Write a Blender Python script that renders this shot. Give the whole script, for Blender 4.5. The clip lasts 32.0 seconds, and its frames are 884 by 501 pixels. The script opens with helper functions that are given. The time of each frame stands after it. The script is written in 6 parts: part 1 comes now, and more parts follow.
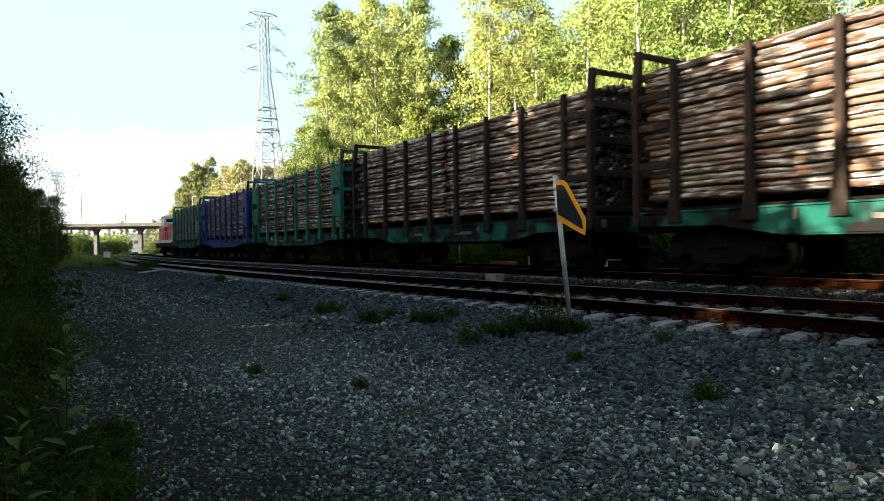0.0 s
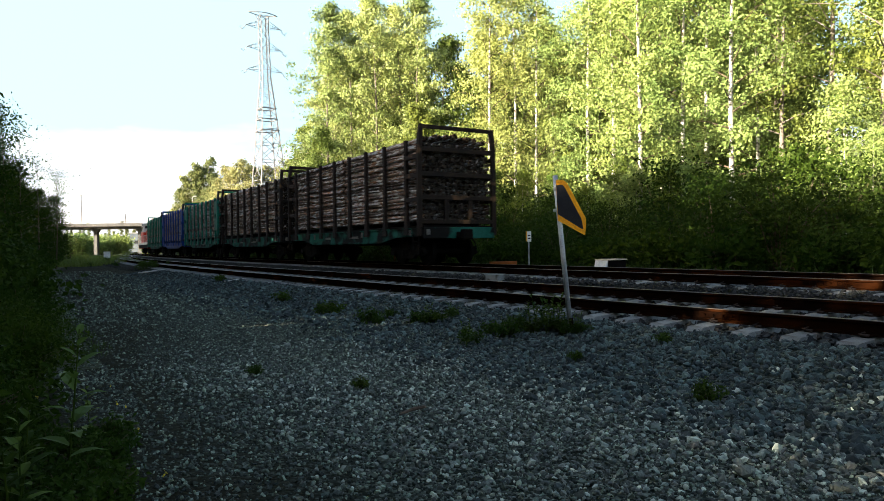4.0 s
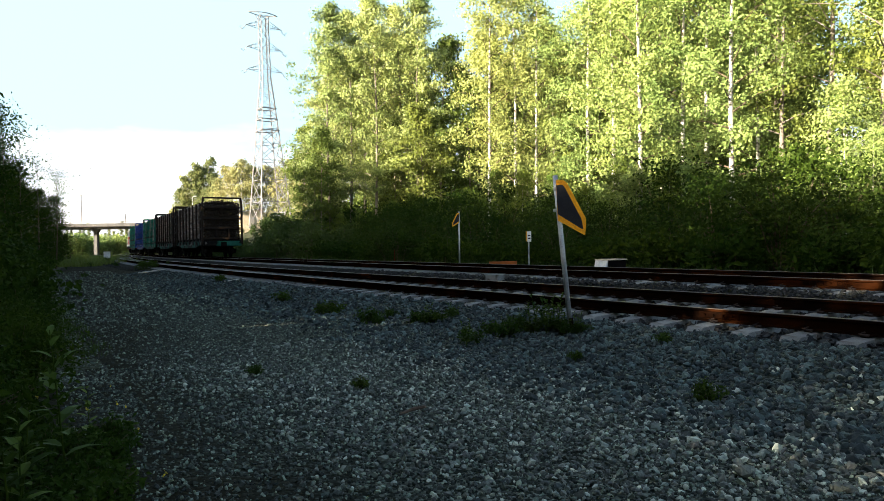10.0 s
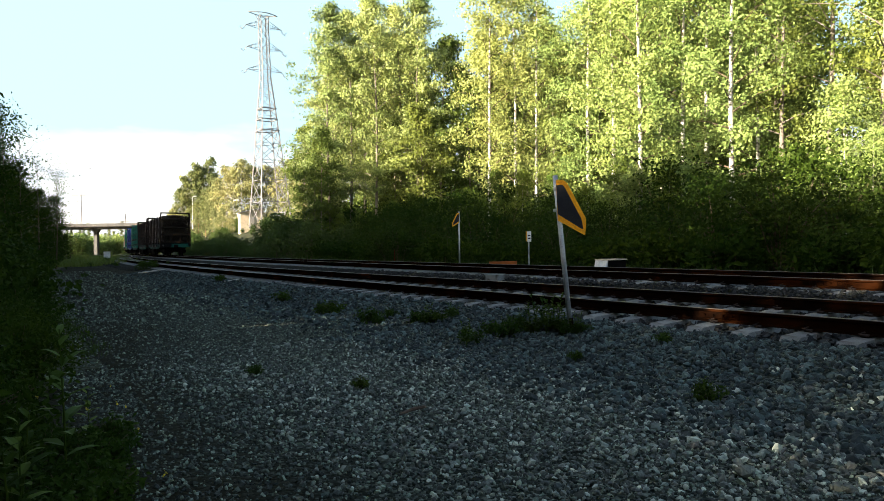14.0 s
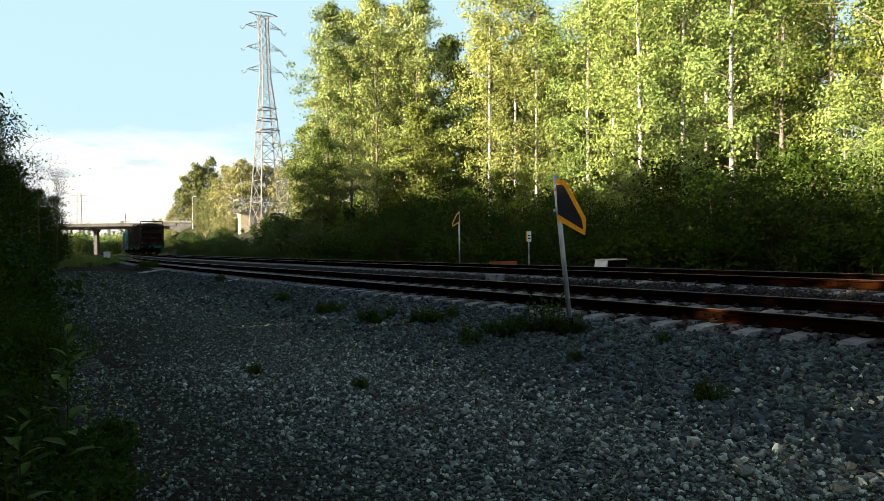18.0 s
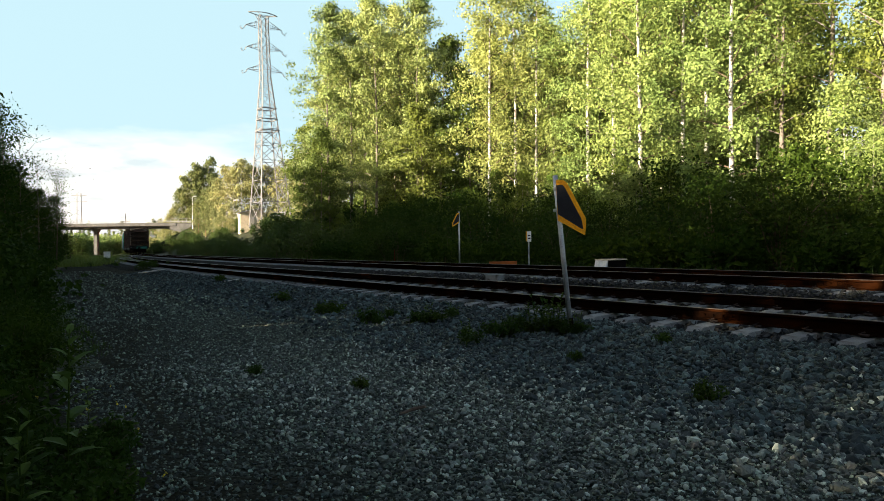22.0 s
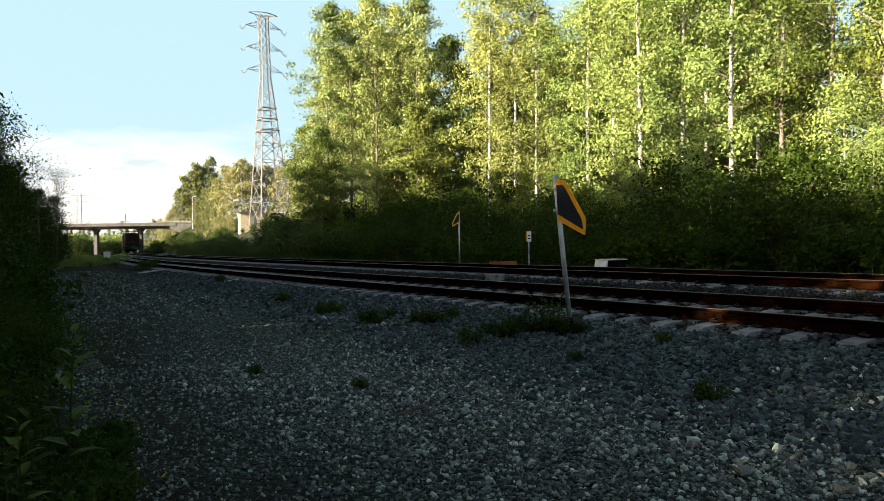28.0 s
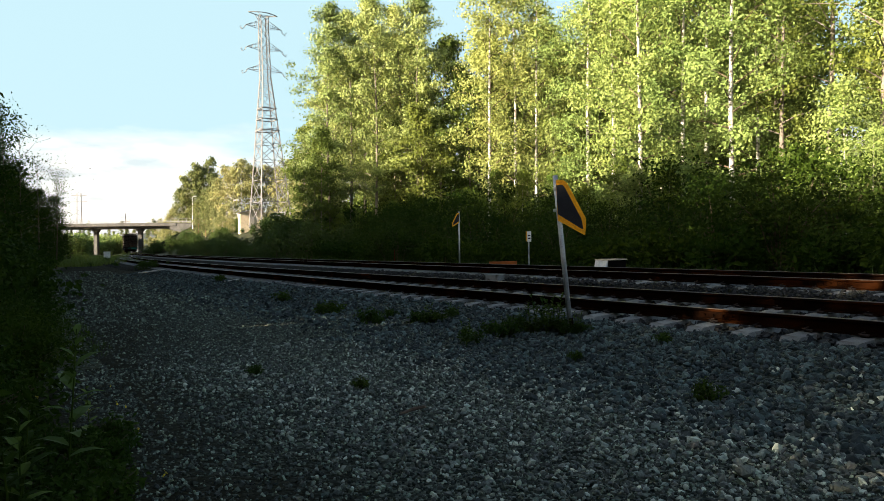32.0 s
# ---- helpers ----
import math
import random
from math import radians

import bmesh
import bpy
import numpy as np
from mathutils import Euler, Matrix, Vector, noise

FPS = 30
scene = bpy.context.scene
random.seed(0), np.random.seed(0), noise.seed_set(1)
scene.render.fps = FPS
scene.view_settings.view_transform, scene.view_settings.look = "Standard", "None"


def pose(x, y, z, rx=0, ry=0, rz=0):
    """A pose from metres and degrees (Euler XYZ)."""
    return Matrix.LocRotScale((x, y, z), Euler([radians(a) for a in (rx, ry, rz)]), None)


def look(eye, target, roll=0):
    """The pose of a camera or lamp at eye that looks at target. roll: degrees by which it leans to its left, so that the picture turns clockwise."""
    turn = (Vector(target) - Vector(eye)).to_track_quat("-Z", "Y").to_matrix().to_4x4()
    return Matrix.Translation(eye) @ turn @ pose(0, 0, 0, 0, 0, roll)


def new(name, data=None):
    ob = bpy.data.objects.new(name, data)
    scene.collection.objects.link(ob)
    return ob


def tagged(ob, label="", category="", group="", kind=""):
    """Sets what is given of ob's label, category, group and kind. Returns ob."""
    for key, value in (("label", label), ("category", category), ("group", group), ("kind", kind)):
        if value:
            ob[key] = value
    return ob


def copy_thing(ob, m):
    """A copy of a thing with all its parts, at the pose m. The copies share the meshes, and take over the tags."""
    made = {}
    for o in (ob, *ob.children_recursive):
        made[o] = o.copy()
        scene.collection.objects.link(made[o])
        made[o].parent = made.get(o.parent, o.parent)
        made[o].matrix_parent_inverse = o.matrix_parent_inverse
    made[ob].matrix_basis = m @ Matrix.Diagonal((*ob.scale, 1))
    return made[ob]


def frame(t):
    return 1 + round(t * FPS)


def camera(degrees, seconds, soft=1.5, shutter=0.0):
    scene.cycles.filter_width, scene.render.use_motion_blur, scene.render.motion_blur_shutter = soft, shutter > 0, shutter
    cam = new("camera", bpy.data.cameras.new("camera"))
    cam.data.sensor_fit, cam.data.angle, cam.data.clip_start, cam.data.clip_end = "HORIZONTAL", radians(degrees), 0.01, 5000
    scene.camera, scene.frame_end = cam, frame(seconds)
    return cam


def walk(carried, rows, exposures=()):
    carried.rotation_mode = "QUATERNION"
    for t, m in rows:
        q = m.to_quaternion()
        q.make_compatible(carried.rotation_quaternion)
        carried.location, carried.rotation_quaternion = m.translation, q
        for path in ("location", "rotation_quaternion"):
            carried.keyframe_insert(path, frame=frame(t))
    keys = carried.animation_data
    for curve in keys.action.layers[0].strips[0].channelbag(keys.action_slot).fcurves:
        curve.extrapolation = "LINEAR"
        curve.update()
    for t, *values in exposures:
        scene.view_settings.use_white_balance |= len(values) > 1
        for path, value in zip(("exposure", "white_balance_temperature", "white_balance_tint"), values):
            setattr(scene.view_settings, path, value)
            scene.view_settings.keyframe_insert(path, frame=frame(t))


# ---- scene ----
import itertools

HC = 1.30                                   # camera height over the gravel path
TRACK_A = (8.864, -0.61323, 0.00177)        # siding: distance, heading, curvature
TRACK_B = (12.590, -0.56031, 0.00066)       # line with the train
RAIL_A, RAIL_B = 0.424, 0.653               # top of the near rail
CANT_A, CANT_B = 0.078, 0.030               # far rail higher by
END_A = 138.0
FALL = 0.00133                              # both lines fall gently into the distance

cam = camera(66.18, 32.0, soft=0.75, shutter=0.5)
EYE = look((0, 0, HC), (0, 100, HC - 0.748), -0.73)
walk(cam, [(0, EYE), (32, EYE)], exposures=[(0, 2.70, 6560, 10), (12.5, 2.70, 6560, 10), (14, 2.58, 6620, 10), (17, 2.24, 6850, 10), (32, 2.24, 6850, 10)])

# ---- light ----
SUN_AZ, SUN_EL = radians(240), radians(16)  # compass bearing from +y towards +x
to_sun = Vector((math.sin(SUN_AZ) * math.cos(SUN_EL), math.cos(SUN_AZ) * math.cos(SUN_EL), math.sin(SUN_EL)))
world = bpy.data.worlds.new("sky")
scene.world = world
world.use_nodes = True
wn = world.node_tree.nodes
sky = wn.new("ShaderNodeTexSky")
sky.sky_type, sky.sun_disc = "NISHITA", False
sky.sun_elevation, sky.sun_rotation = SUN_EL, SUN_AZ
sky.air_density, sky.dust_density, sky.ozone_density = 1.0, 2.2, 0.4
wn["Background"].inputs[1].default_value = 0.067
world.node_tree.links.new(sky.outputs[0], wn["Background"].inputs[0])
sun = bpy.data.lights.new("sun", "SUN")
sun.energy, sun.angle, sun.color = 5.0, radians(0.6), (1.0, 0.88, 0.70)
sun_ob = new("sun", sun)
sun_ob.matrix_world = look(to_sun * 50, (0, 0, 0))


# ---- small tools ----
def track_at(track, s, off=0.0):
    """Place and heading at s metres along a track, off metres to its right."""
    d, th, k = track
    a = th + k * s
    x = d * math.cos(th) + (math.cos(th) - math.cos(a)) / k + off * math.cos(a)
    y = -d * math.sin(th) + (math.sin(a) - math.sin(th)) / k - off * math.sin(a)
    return x, y, a


def track_offset(track, x, y):
    """Signed distance of places to the right of a track (arrays too)."""
    d, th, k = track
    px, py = d * math.cos(th), -d * math.sin(th)
    ox, oy = px + math.cos(th) / k, py - math.sin(th) / k
    return 1 / k - np.hypot(x - ox, y - oy)


def track_along(track, x, y):
    """Distance along a track of the point nearest to a place."""
    d, th, k = track
    px, py = d * math.cos(th), -d * math.sin(th)
    ox, oy = px + math.cos(th) / k, py - math.sin(th) / k
    return (np.arctan2(y - oy, ox - x) - th) / k


def place(track, s, off, z, turn=0.0):
    x, y, a = track_at(track, s, off)
    return pose(x, y, z, 0, 0, -math.degrees(a) + turn)


def finish(bm, name, mats, smooth=False):
    me = bpy.data.meshes.new(name)
    bm.normal_update()
    bm.to_mesh(me)
    bm.free()
    for m in (mats if isinstance(mats, (list, tuple)) else [mats]):
        me.materials.append(m)
    if smooth:
        me.polygons.foreach_set("use_smooth", [True] * len(me.polygons))
    return me


def hang(ob, parent):
    ob.parent = parent
    return ob


def part(name, bm, material, parent, label="", smooth=False, at=None):
    ob = hang(new(name, finish(bm, name, material, smooth)), parent)
    if at is not None:
        ob.matrix_basis = at
    return tagged(ob, label) if label else ob


def same(name, mesh, parent, at, label=""):
    """One more part on a shared mesh."""
    ob = hang(new(name, mesh), parent)
    ob.matrix_basis = at
    return tagged(ob, label) if label else ob


def thing(name, label, category, at=None, group="", kind="", bm=None, material=None, smooth=False):
    ob = new(name, finish(bm, name, material, smooth) if bm else None)
    if at is not None:
        ob.matrix_basis = at
    return tagged(ob, label, category, group, kind)


def box(bm, x0, x1, y0, y1, z0, z1, bevel=0.0, m=None):
    made = bmesh.ops.create_cube(bm, size=1.0)["verts"]
    mat = Matrix.Translation(((x0 + x1) / 2, (y0 + y1) / 2, (z0 + z1) / 2)) @ Matrix.Diagonal((x1 - x0, y1 - y0, z1 - z0, 1))
    bmesh.ops.transform(bm, matrix=(m @ mat if m else mat), verts=made)
    if bevel:
        edges = list({e for v in made for e in v.link_edges})
        bmesh.ops.bevel(bm, geom=edges, offset=bevel, segments=1, affect="EDGES")
    return bm


def boxed(x0, x1, y0, y1, z0, z1, bevel=0.0):
    return box(bmesh.new(), x0, x1, y0, y1, z0, z1, bevel)


def tube(bm, points, radii, sides=8, cap=True):
    """A tube through points with a radius at each."""
    rings = []
    points = [Vector(p) for p in points]
    for i, p in enumerate(points):
        d = (points[min(i + 1, len(points) - 1)] - points[max(i - 1, 0)]).normalized()
        up = Vector((0, 0, 1)) if abs(d.z) < 0.9 else Vector((1, 0, 0))
        u = d.cross(up).normalized()
        w = d.cross(u)
        r = radii[i] if isinstance(radii, (list, tuple)) else radii
        rings.append([bm.verts.new(p + (u * math.cos(q) + w * math.sin(q)) * r) for q in (2 * math.pi * j / sides for j in range(sides))])
    for a, b in zip(rings, rings[1:]):
        for j in range(sides):
            bm.faces.new((a[j], a[(j + 1) % sides], b[(j + 1) % sides], b[j]))
    if cap:
        bm.faces.new(rings[0][::-1])
        bm.faces.new(rings[-1])
    return bm


def bar(bm, p, q, w, h=None):
    """A square bar from p to q."""
    p, q = Vector(p), Vector(q)
    d = q - p
    turn = d.to_track_quat("Y", "Z").to_matrix().to_4x4()
    h = h or w
    return box(bm, -w / 2, w / 2, -d.length / 2, d.length / 2, -h / 2, h / 2, 0, Matrix.Translation((p + q) / 2) @ turn)


def prism(bm, outline, y0, y1):
    """A plate with an outline in x and z, from y0 to y1."""
    a = [bm.verts.new((x, y0, z)) for x, z in outline]
    b = [bm.verts.new((x, y1, z)) for x, z in outline]
    bm.faces.new(a)
    bm.faces.new(b[::-1])
    for i in range(len(a)):
        j = (i + 1) % len(a)
        bm.faces.new((a[j], a[i], b[i], b[j]))
    bmesh.ops.recalc_face_normals(bm, faces=bm.faces)
    return bm


def mesh_of(name, verts, faces, material, smooth=False):
    """A mesh from computed arrays: n x 3 places and m x k corners."""
    verts, faces = np.asarray(verts, np.float32), np.asarray(faces, np.int32)
    me = bpy.data.meshes.new(name)
    m, k = faces.shape
    me.vertices.add(len(verts))
    me.vertices.foreach_set("co", verts.ravel())
    me.loops.add(m * k)
    me.loops.foreach_set("vertex_index", faces.ravel())
    me.polygons.add(m)
    me.polygons.foreach_set("loop_start", np.arange(0, m * k, k, dtype=np.int32))
    me.polygons.foreach_set("loop_total", np.full(m, k, dtype=np.int32))
    me.polygons.foreach_set("use_smooth", np.full(m, smooth))
    for mm in (material if isinstance(material, (list, tuple)) else [material]):
        me.materials.append(mm)
    me.update()
    return me


# ---- materials ----
def surface(name, c1, c2, scale=4.0, rough=0.8, bump=0.3, fine=40.0, metal=0.0, vary=0.0, stain=None, stain_scale=1.5, stain_at=0.6, stretch=(1, 1, 1), island=False, spec=0.2, depth=0.01, sparkle=0.0):
    """Two tones in large patches, fine grain, relief, and stains where asked."""
    mat = bpy.data.materials.new(name)
    mat.use_nodes = True
    n, l = mat.node_tree.nodes, mat.node_tree.links
    p = n["Principled BSDF"]
    tc, mp = n.new("ShaderNodeTexCoord"), n.new("ShaderNodeMapping")
    mp.inputs["Scale"].default_value = stretch
    l.new(tc.outputs["Object"], mp.inputs[0])

    def noise_at(s, detail=4.0):
        t = n.new("ShaderNodeTexNoise")
        t.inputs["Scale"].default_value, t.inputs["Detail"].default_value = s, detail
        l.new(mp.outputs[0], t.inputs["Vector"])
        return t

    def blend(fac, a, b, kind="MIX"):
        m = n.new("ShaderNodeMix")
        m.data_type, m.blend_type = "RGBA", kind
        for sock, v in ((m.inputs[0], fac), (m.inputs[6], a), (m.inputs[7], b)):
            if isinstance(v, (int, float)):
                sock.default_value = v
            elif isinstance(v, tuple):
                sock.default_value = (*v, 1)
            else:
                l.new(v, sock)
        return m.outputs[2]

    def ramp(v, lo, hi):
        r = n.new("ShaderNodeMapRange")
        r.inputs[1].default_value, r.inputs[2].default_value = lo, hi
        l.new(v, r.inputs[0])
        return r.outputs[0]

    big, small = noise_at(scale), noise_at(fine, 3.0)
    col = blend(ramp(big.outputs[0], 0.35, 0.65), c1, c2)
    grain = ramp(small.outputs[0], 0.25, 0.75)
    col = blend(0.45, col, blend(grain, (0.35, 0.35, 0.35), (1.6, 1.6, 1.6)), "MULTIPLY")
    if vary:
        if island:
            rnd = n.new("ShaderNodeNewGeometry").outputs["Random Per Island"]
            if sparkle:
                pw = n.new("ShaderNodeMath")
                pw.operation = "POWER"
                pw.inputs[1].default_value = sparkle
                l.new(rnd, pw.inputs[0])
                rnd = pw.outputs[0]
        else:
            rnd = n.new("ShaderNodeObjectInfo").outputs["Random"]
        col = blend(1.0, col, blend(rnd, (max(0.45, 1 - vary),) * 3, (1 + vary, 1 + vary, 1 + vary * 0.9)), "MULTIPLY")
    if stain:
        st = noise_at(stain_scale, 6.0)
        col = blend(ramp(st.outputs[0], stain_at - 0.04, stain_at + 0.06), col, stain)
    l.new(col, p.inputs["Base Color"])
    p.inputs["Metallic"].default_value = metal
    p.inputs["Specular IOR Level"].default_value = spec
    rr = n.new("ShaderNodeMapRange")
    rr.inputs[3].default_value, rr.inputs[4].default_value = max(rough - 0.15, 0.02), min(rough + 0.15, 1)
    l.new(small.outputs[0], rr.inputs[0])
    l.new(rr.outputs[0], p.inputs["Roughness"])
    if bump:
        b = n.new("ShaderNodeBump")
        b.inputs["Strength"].default_value, b.inputs["Distance"].default_value = bump, depth
        l.new(small.outputs[0], b.inputs["Height"])
        l.new(b.outputs[0], p.inputs["Normal"])
    return mat


def leafage(name, c1, c2, through_light=0.38, rough=0.5, scale=0.4, gloss=0.10):
    """Leaves: each a tone of its own, light passing through."""
    mat = bpy.data.materials.new(name)
    mat.use_nodes = True
    n, l = mat.node_tree.nodes, mat.node_tree.links
    p = n["Principled BSDF"]
    geo, tc, big = n.new("ShaderNodeNewGeometry"), n.new("ShaderNodeTexCoord"), n.new("ShaderNodeTexNoise")
    oi = n.new("ShaderNodeObjectInfo")
    big.inputs["Scale"].default_value = scale
    l.new(tc.outputs["Object"], big.inputs["Vector"])
    add = n.new("ShaderNodeMath")
    add.operation = "MULTIPLY_ADD"
    add.inputs[1].default_value = 0.5
    l.new(geo.outputs["Random Per Island"], add.inputs[0])
    sub = n.new("ShaderNodeMath")
    sub.operation = "MULTIPLY_ADD"
    sub.inputs[1].default_value, sub.inputs[2].default_value = 1.0, -0.25
    l.new(big.outputs[0], sub.inputs[0])
    l.new(sub.outputs[0], add.inputs[2])
    mix = n.new("ShaderNodeMix")
    mix.data_type = "RGBA"
    mix.inputs[6].default_value, mix.inputs[7].default_value = (*c1, 1), (*c2, 1)
    l.new(add.outputs[0], mix.inputs[0])
    tint = n.new("ShaderNodeHueSaturation")
    hue = n.new("ShaderNodeMapRange")
    hue.inputs[3].default_value, hue.inputs[4].default_value = 0.485, 0.515
    l.new(oi.outputs["Random"], hue.inputs[0])
    l.new(hue.outputs[0], tint.inputs["Hue"])
    val = n.new("ShaderNodeMapRange")
    val.inputs[3].default_value, val.inputs[4].default_value = 1.15, 0.8
    l.new(oi.outputs["Random"], val.inputs[0])
    l.new(val.outputs[0], tint.inputs["Value"])
    l.new(mix.outputs[2], tint.inputs["Color"])
    l.new(tint.outputs[0], p.inputs["Base Color"])
    p.inputs["Roughness"].default_value = rough
    p.inputs["Specular IOR Level"].default_value = gloss
    tr = n.new("ShaderNodeBsdfTranslucent")
    l.new(tint.outputs[0], tr.inputs[0])
    ms = n.new("ShaderNodeMixShader")
    ms.inputs[0].default_value = through_light
    l.new(p.outputs[0], ms.inputs[1])
    l.new(tr.outputs[0], ms.inputs[2])
    l.new(ms.outputs[0], n["Material Output"].inputs[0])
    return mat


def gravel(name, c1, c2, dirt, scale, dirt_at=0.55):
    """Small stones pressed into a bed, with patches of soil."""
    mat = bpy.data.materials.new(name)
    mat.use_nodes = True
    n, l = mat.node_tree.nodes, mat.node_tree.links
    p = n["Principled BSDF"]
    tc = n.new("ShaderNodeTexCoord")
    vo, no, pat = n.new("ShaderNodeTexVoronoi"), n.new("ShaderNodeTexNoise"), n.new("ShaderNodeTexNoise")
    vo.inputs["Scale"].default_value, no.inputs["Scale"].default_value, pat.inputs["Scale"].default_value = scale, scale * 2.5, 0.35
    pat.inputs["Detail"].default_value = 6
    for t in (vo, no, pat):
        l.new(tc.outputs["Object"], t.inputs["Vector"])
    sep = n.new("ShaderNodeSeparateColor")
    l.new(vo.outputs["Color"], sep.inputs[0])
    mix = n.new("ShaderNodeMix")
    mix.data_type = "RGBA"
    mix.inputs[6].default_value, mix.inputs[7].default_value = (*c1, 1), (*c2, 1)
    pw = n.new("ShaderNodeMath")
    pw.operation = "POWER"
    pw.inputs[1].default_value = 3.2
    l.new(sep.outputs[0], pw.inputs[0])
    l.new(pw.outputs[0], mix.inputs[0])
    mr = n.new("ShaderNodeMapRange")
    mr.inputs[1].default_value, mr.inputs[2].default_value, mr.inputs[4].default_value = dirt_at - 0.08, dirt_at + 0.12, 0.85
    l.new(pat.outputs[0], mr.inputs[0])
    dm = n.new("ShaderNodeMix")
    dm.data_type = "RGBA"
    dm.inputs[7].default_value = (*dirt, 1)
    at, ma, cl_ = n.new("ShaderNodeAttribute"), n.new("ShaderNodeMath"), n.new("ShaderNodeMath")
    at.attribute_name = "soil"
    ma.operation, cl_.operation, cl_.use_clamp = "MULTIPLY", "MULTIPLY_ADD", True
    ma.inputs[1].default_value, cl_.inputs[1].default_value = 0.9, 0.3
    l.new(at.outputs["Fac"], ma.inputs[0])
    l.new(mr.outputs[0], cl_.inputs[0])
    l.new(ma.outputs[0], cl_.inputs[2])
    l.new(cl_.outputs[0], dm.inputs[0])
    l.new(mix.outputs[2], dm.inputs[6])
    l.new(dm.outputs[2], p.inputs["Base Color"])
    p.inputs["Roughness"].default_value = 0.95
    p.inputs["Specular IOR Level"].default_value = 0.02
    b1, b2 = n.new("ShaderNodeBump"), n.new("ShaderNodeBump")
    b1.invert = True
    b1.inputs["Strength"].default_value, b1.inputs["Distance"].default_value = 1.0, 0.6 / scale
    b2.inputs["Strength"].default_value, b2.inputs["Distance"].default_value = 0.5, 0.2 / scale
    l.new(vo.outputs["Distance"], b1.inputs["Height"])
    l.new(no.outputs[0], b2.inputs["Height"])
    l.new(b1.outputs[0], b2.inputs["Normal"])
    l.new(b2.outputs[0], p.inputs["Normal"])
    return mat


M = {}
M["gravel"] = gravel("gravel", (0.0125, 0.0165, 0.0130), (0.152, 0.168, 0.138), (0.0175, 0.0165, 0.0105), 34.0)
# Near-black track bed: oily dirt plus the rails' shade held in the colour.
M["track_gravel"] = gravel("oily_shaded_track_gravel", (0.0035, 0.0040, 0.0040), (0.042, 0.044, 0.042), (0.006, 0.0055, 0.004), 30.0)
M["meadow"] = surface("meadow", (0.015, 0.021, 0.0072), (0.03, 0.033, 0.012), 0.6, 0.9, 1.0, 14.0, depth=0.08, stain=(0.09, 0.07, 0.045), stain_at=0.62)
M["stone"] = surface("stone", (0.064, 0.084, 0.077), (0.150, 0.160, 0.138), 14.0, 0.6, 0.5, 60.0, vary=2.8, island=True, sparkle=3.0, spec=0.4)
M["slate"] = surface("slate_ballast", (0.0155, 0.027, 0.029), (0.043, 0.061, 0.060), 9.0, 0.7, 0.5, 60.0, vary=1.6, island=True, sparkle=2.5, spec=0.25)
M["grit"] = surface("path_grit", (0.031, 0.046, 0.039), (0.088, 0.104, 0.082), 9.0, 0.7, 0.5, 60.0, vary=3.0, island=True, sparkle=3.5, spec=0.3)
# Dark from oil, and from rail shade mixed into the stone tone.
M["track_stone"] = surface("oily_shaded_track_stone", (0.006, 0.0065, 0.006), (0.014, 0.0135, 0.012), 3.0, 0.7, 0.5, 60.0, vary=2.4, island=True, sparkle=4.0, spec=0.3)
M["concrete"] = surface("concrete", (0.20, 0.205, 0.197), (0.13, 0.132, 0.127), 3.0, 0.85, 0.4, 50.0, vary=0.25, stain=(0.07, 0.06, 0.05), stain_scale=4, stain_at=0.56)
M["bridge"] = surface("bridge_concrete", (0.088, 0.087, 0.085), (0.062, 0.061, 0.060), 0.8, 0.85, 0.3, 6.0, stain=(0.06, 0.057, 0.052), stain_scale=0.9, stain_at=0.62, stretch=(1, 1, 0.4))
# Real rust, but its orange patches also put sun patches into the colour.
M["rust"] = surface("rusty_sun_patched_rail", (0.0055, 0.0021, 0.0010), (0.0018, 0.0012, 0.0009), 1.2, 0.9, 0.4, 50.0, stain=(0.018, 0.0055, 0.0016), stain_scale=0.9, stain_at=0.6, spec=0.0)
M["head"] = surface("worn_rail_head", (0.15, 0.125, 0.105), (0.09, 0.07, 0.055), 3.0, 0.5, 0.1, 60.0, metal=0.7)
M["clip"] = surface("rail_clip", (0.020, 0.013, 0.010), (0.012, 0.009, 0.008), 9.0, 0.7, 0.3, 80.0)
M["bark"] = surface("pine_log_bark", (0.125, 0.056, 0.026), (0.095, 0.083, 0.074), 0.9, 0.9, 0.9, 22.0, vary=0.85, stretch=(4, 1, 4), stain=(0.39, 0.38, 0.365), stain_scale=2.8, stain_at=0.535)
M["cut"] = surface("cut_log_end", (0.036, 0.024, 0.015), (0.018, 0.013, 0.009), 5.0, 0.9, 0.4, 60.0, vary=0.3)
M["stake"] = surface("rusty_stake", (0.010, 0.0065, 0.005), (0.020, 0.0115, 0.007), 1.2, 0.85, 0.4, 30.0, stain=(0.15, 0.075, 0.035), stain_scale=1.4, stain_at=0.64)
M["green"] = surface("green_wagon_paint", (0.002, 0.090, 0.058), (0.004, 0.125, 0.085), 1.0, 0.6, 0.2, 30.0, stain=(0.022, 0.018, 0.013), stain_scale=1.6, stain_at=0.56)
M["sole"] = surface("grimy_green_sole", (0.004, 0.060, 0.043), (0.016, 0.095, 0.072), 1.4, 0.8, 0.3, 26.0, stain=(0.006, 0.0055, 0.005), stain_scale=1.3, stain_at=0.48, spec=0.1)
M["blue"] = surface("blue_wagon_paint", (0.003, 0.022, 0.13), (0.004, 0.034, 0.18), 1.0, 0.6, 0.2, 30.0, stain=(0.014, 0.014, 0.018), stain_scale=1.6, stain_at=0.57)
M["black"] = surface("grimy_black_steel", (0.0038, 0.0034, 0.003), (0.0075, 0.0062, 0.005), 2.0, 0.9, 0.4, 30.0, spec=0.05)
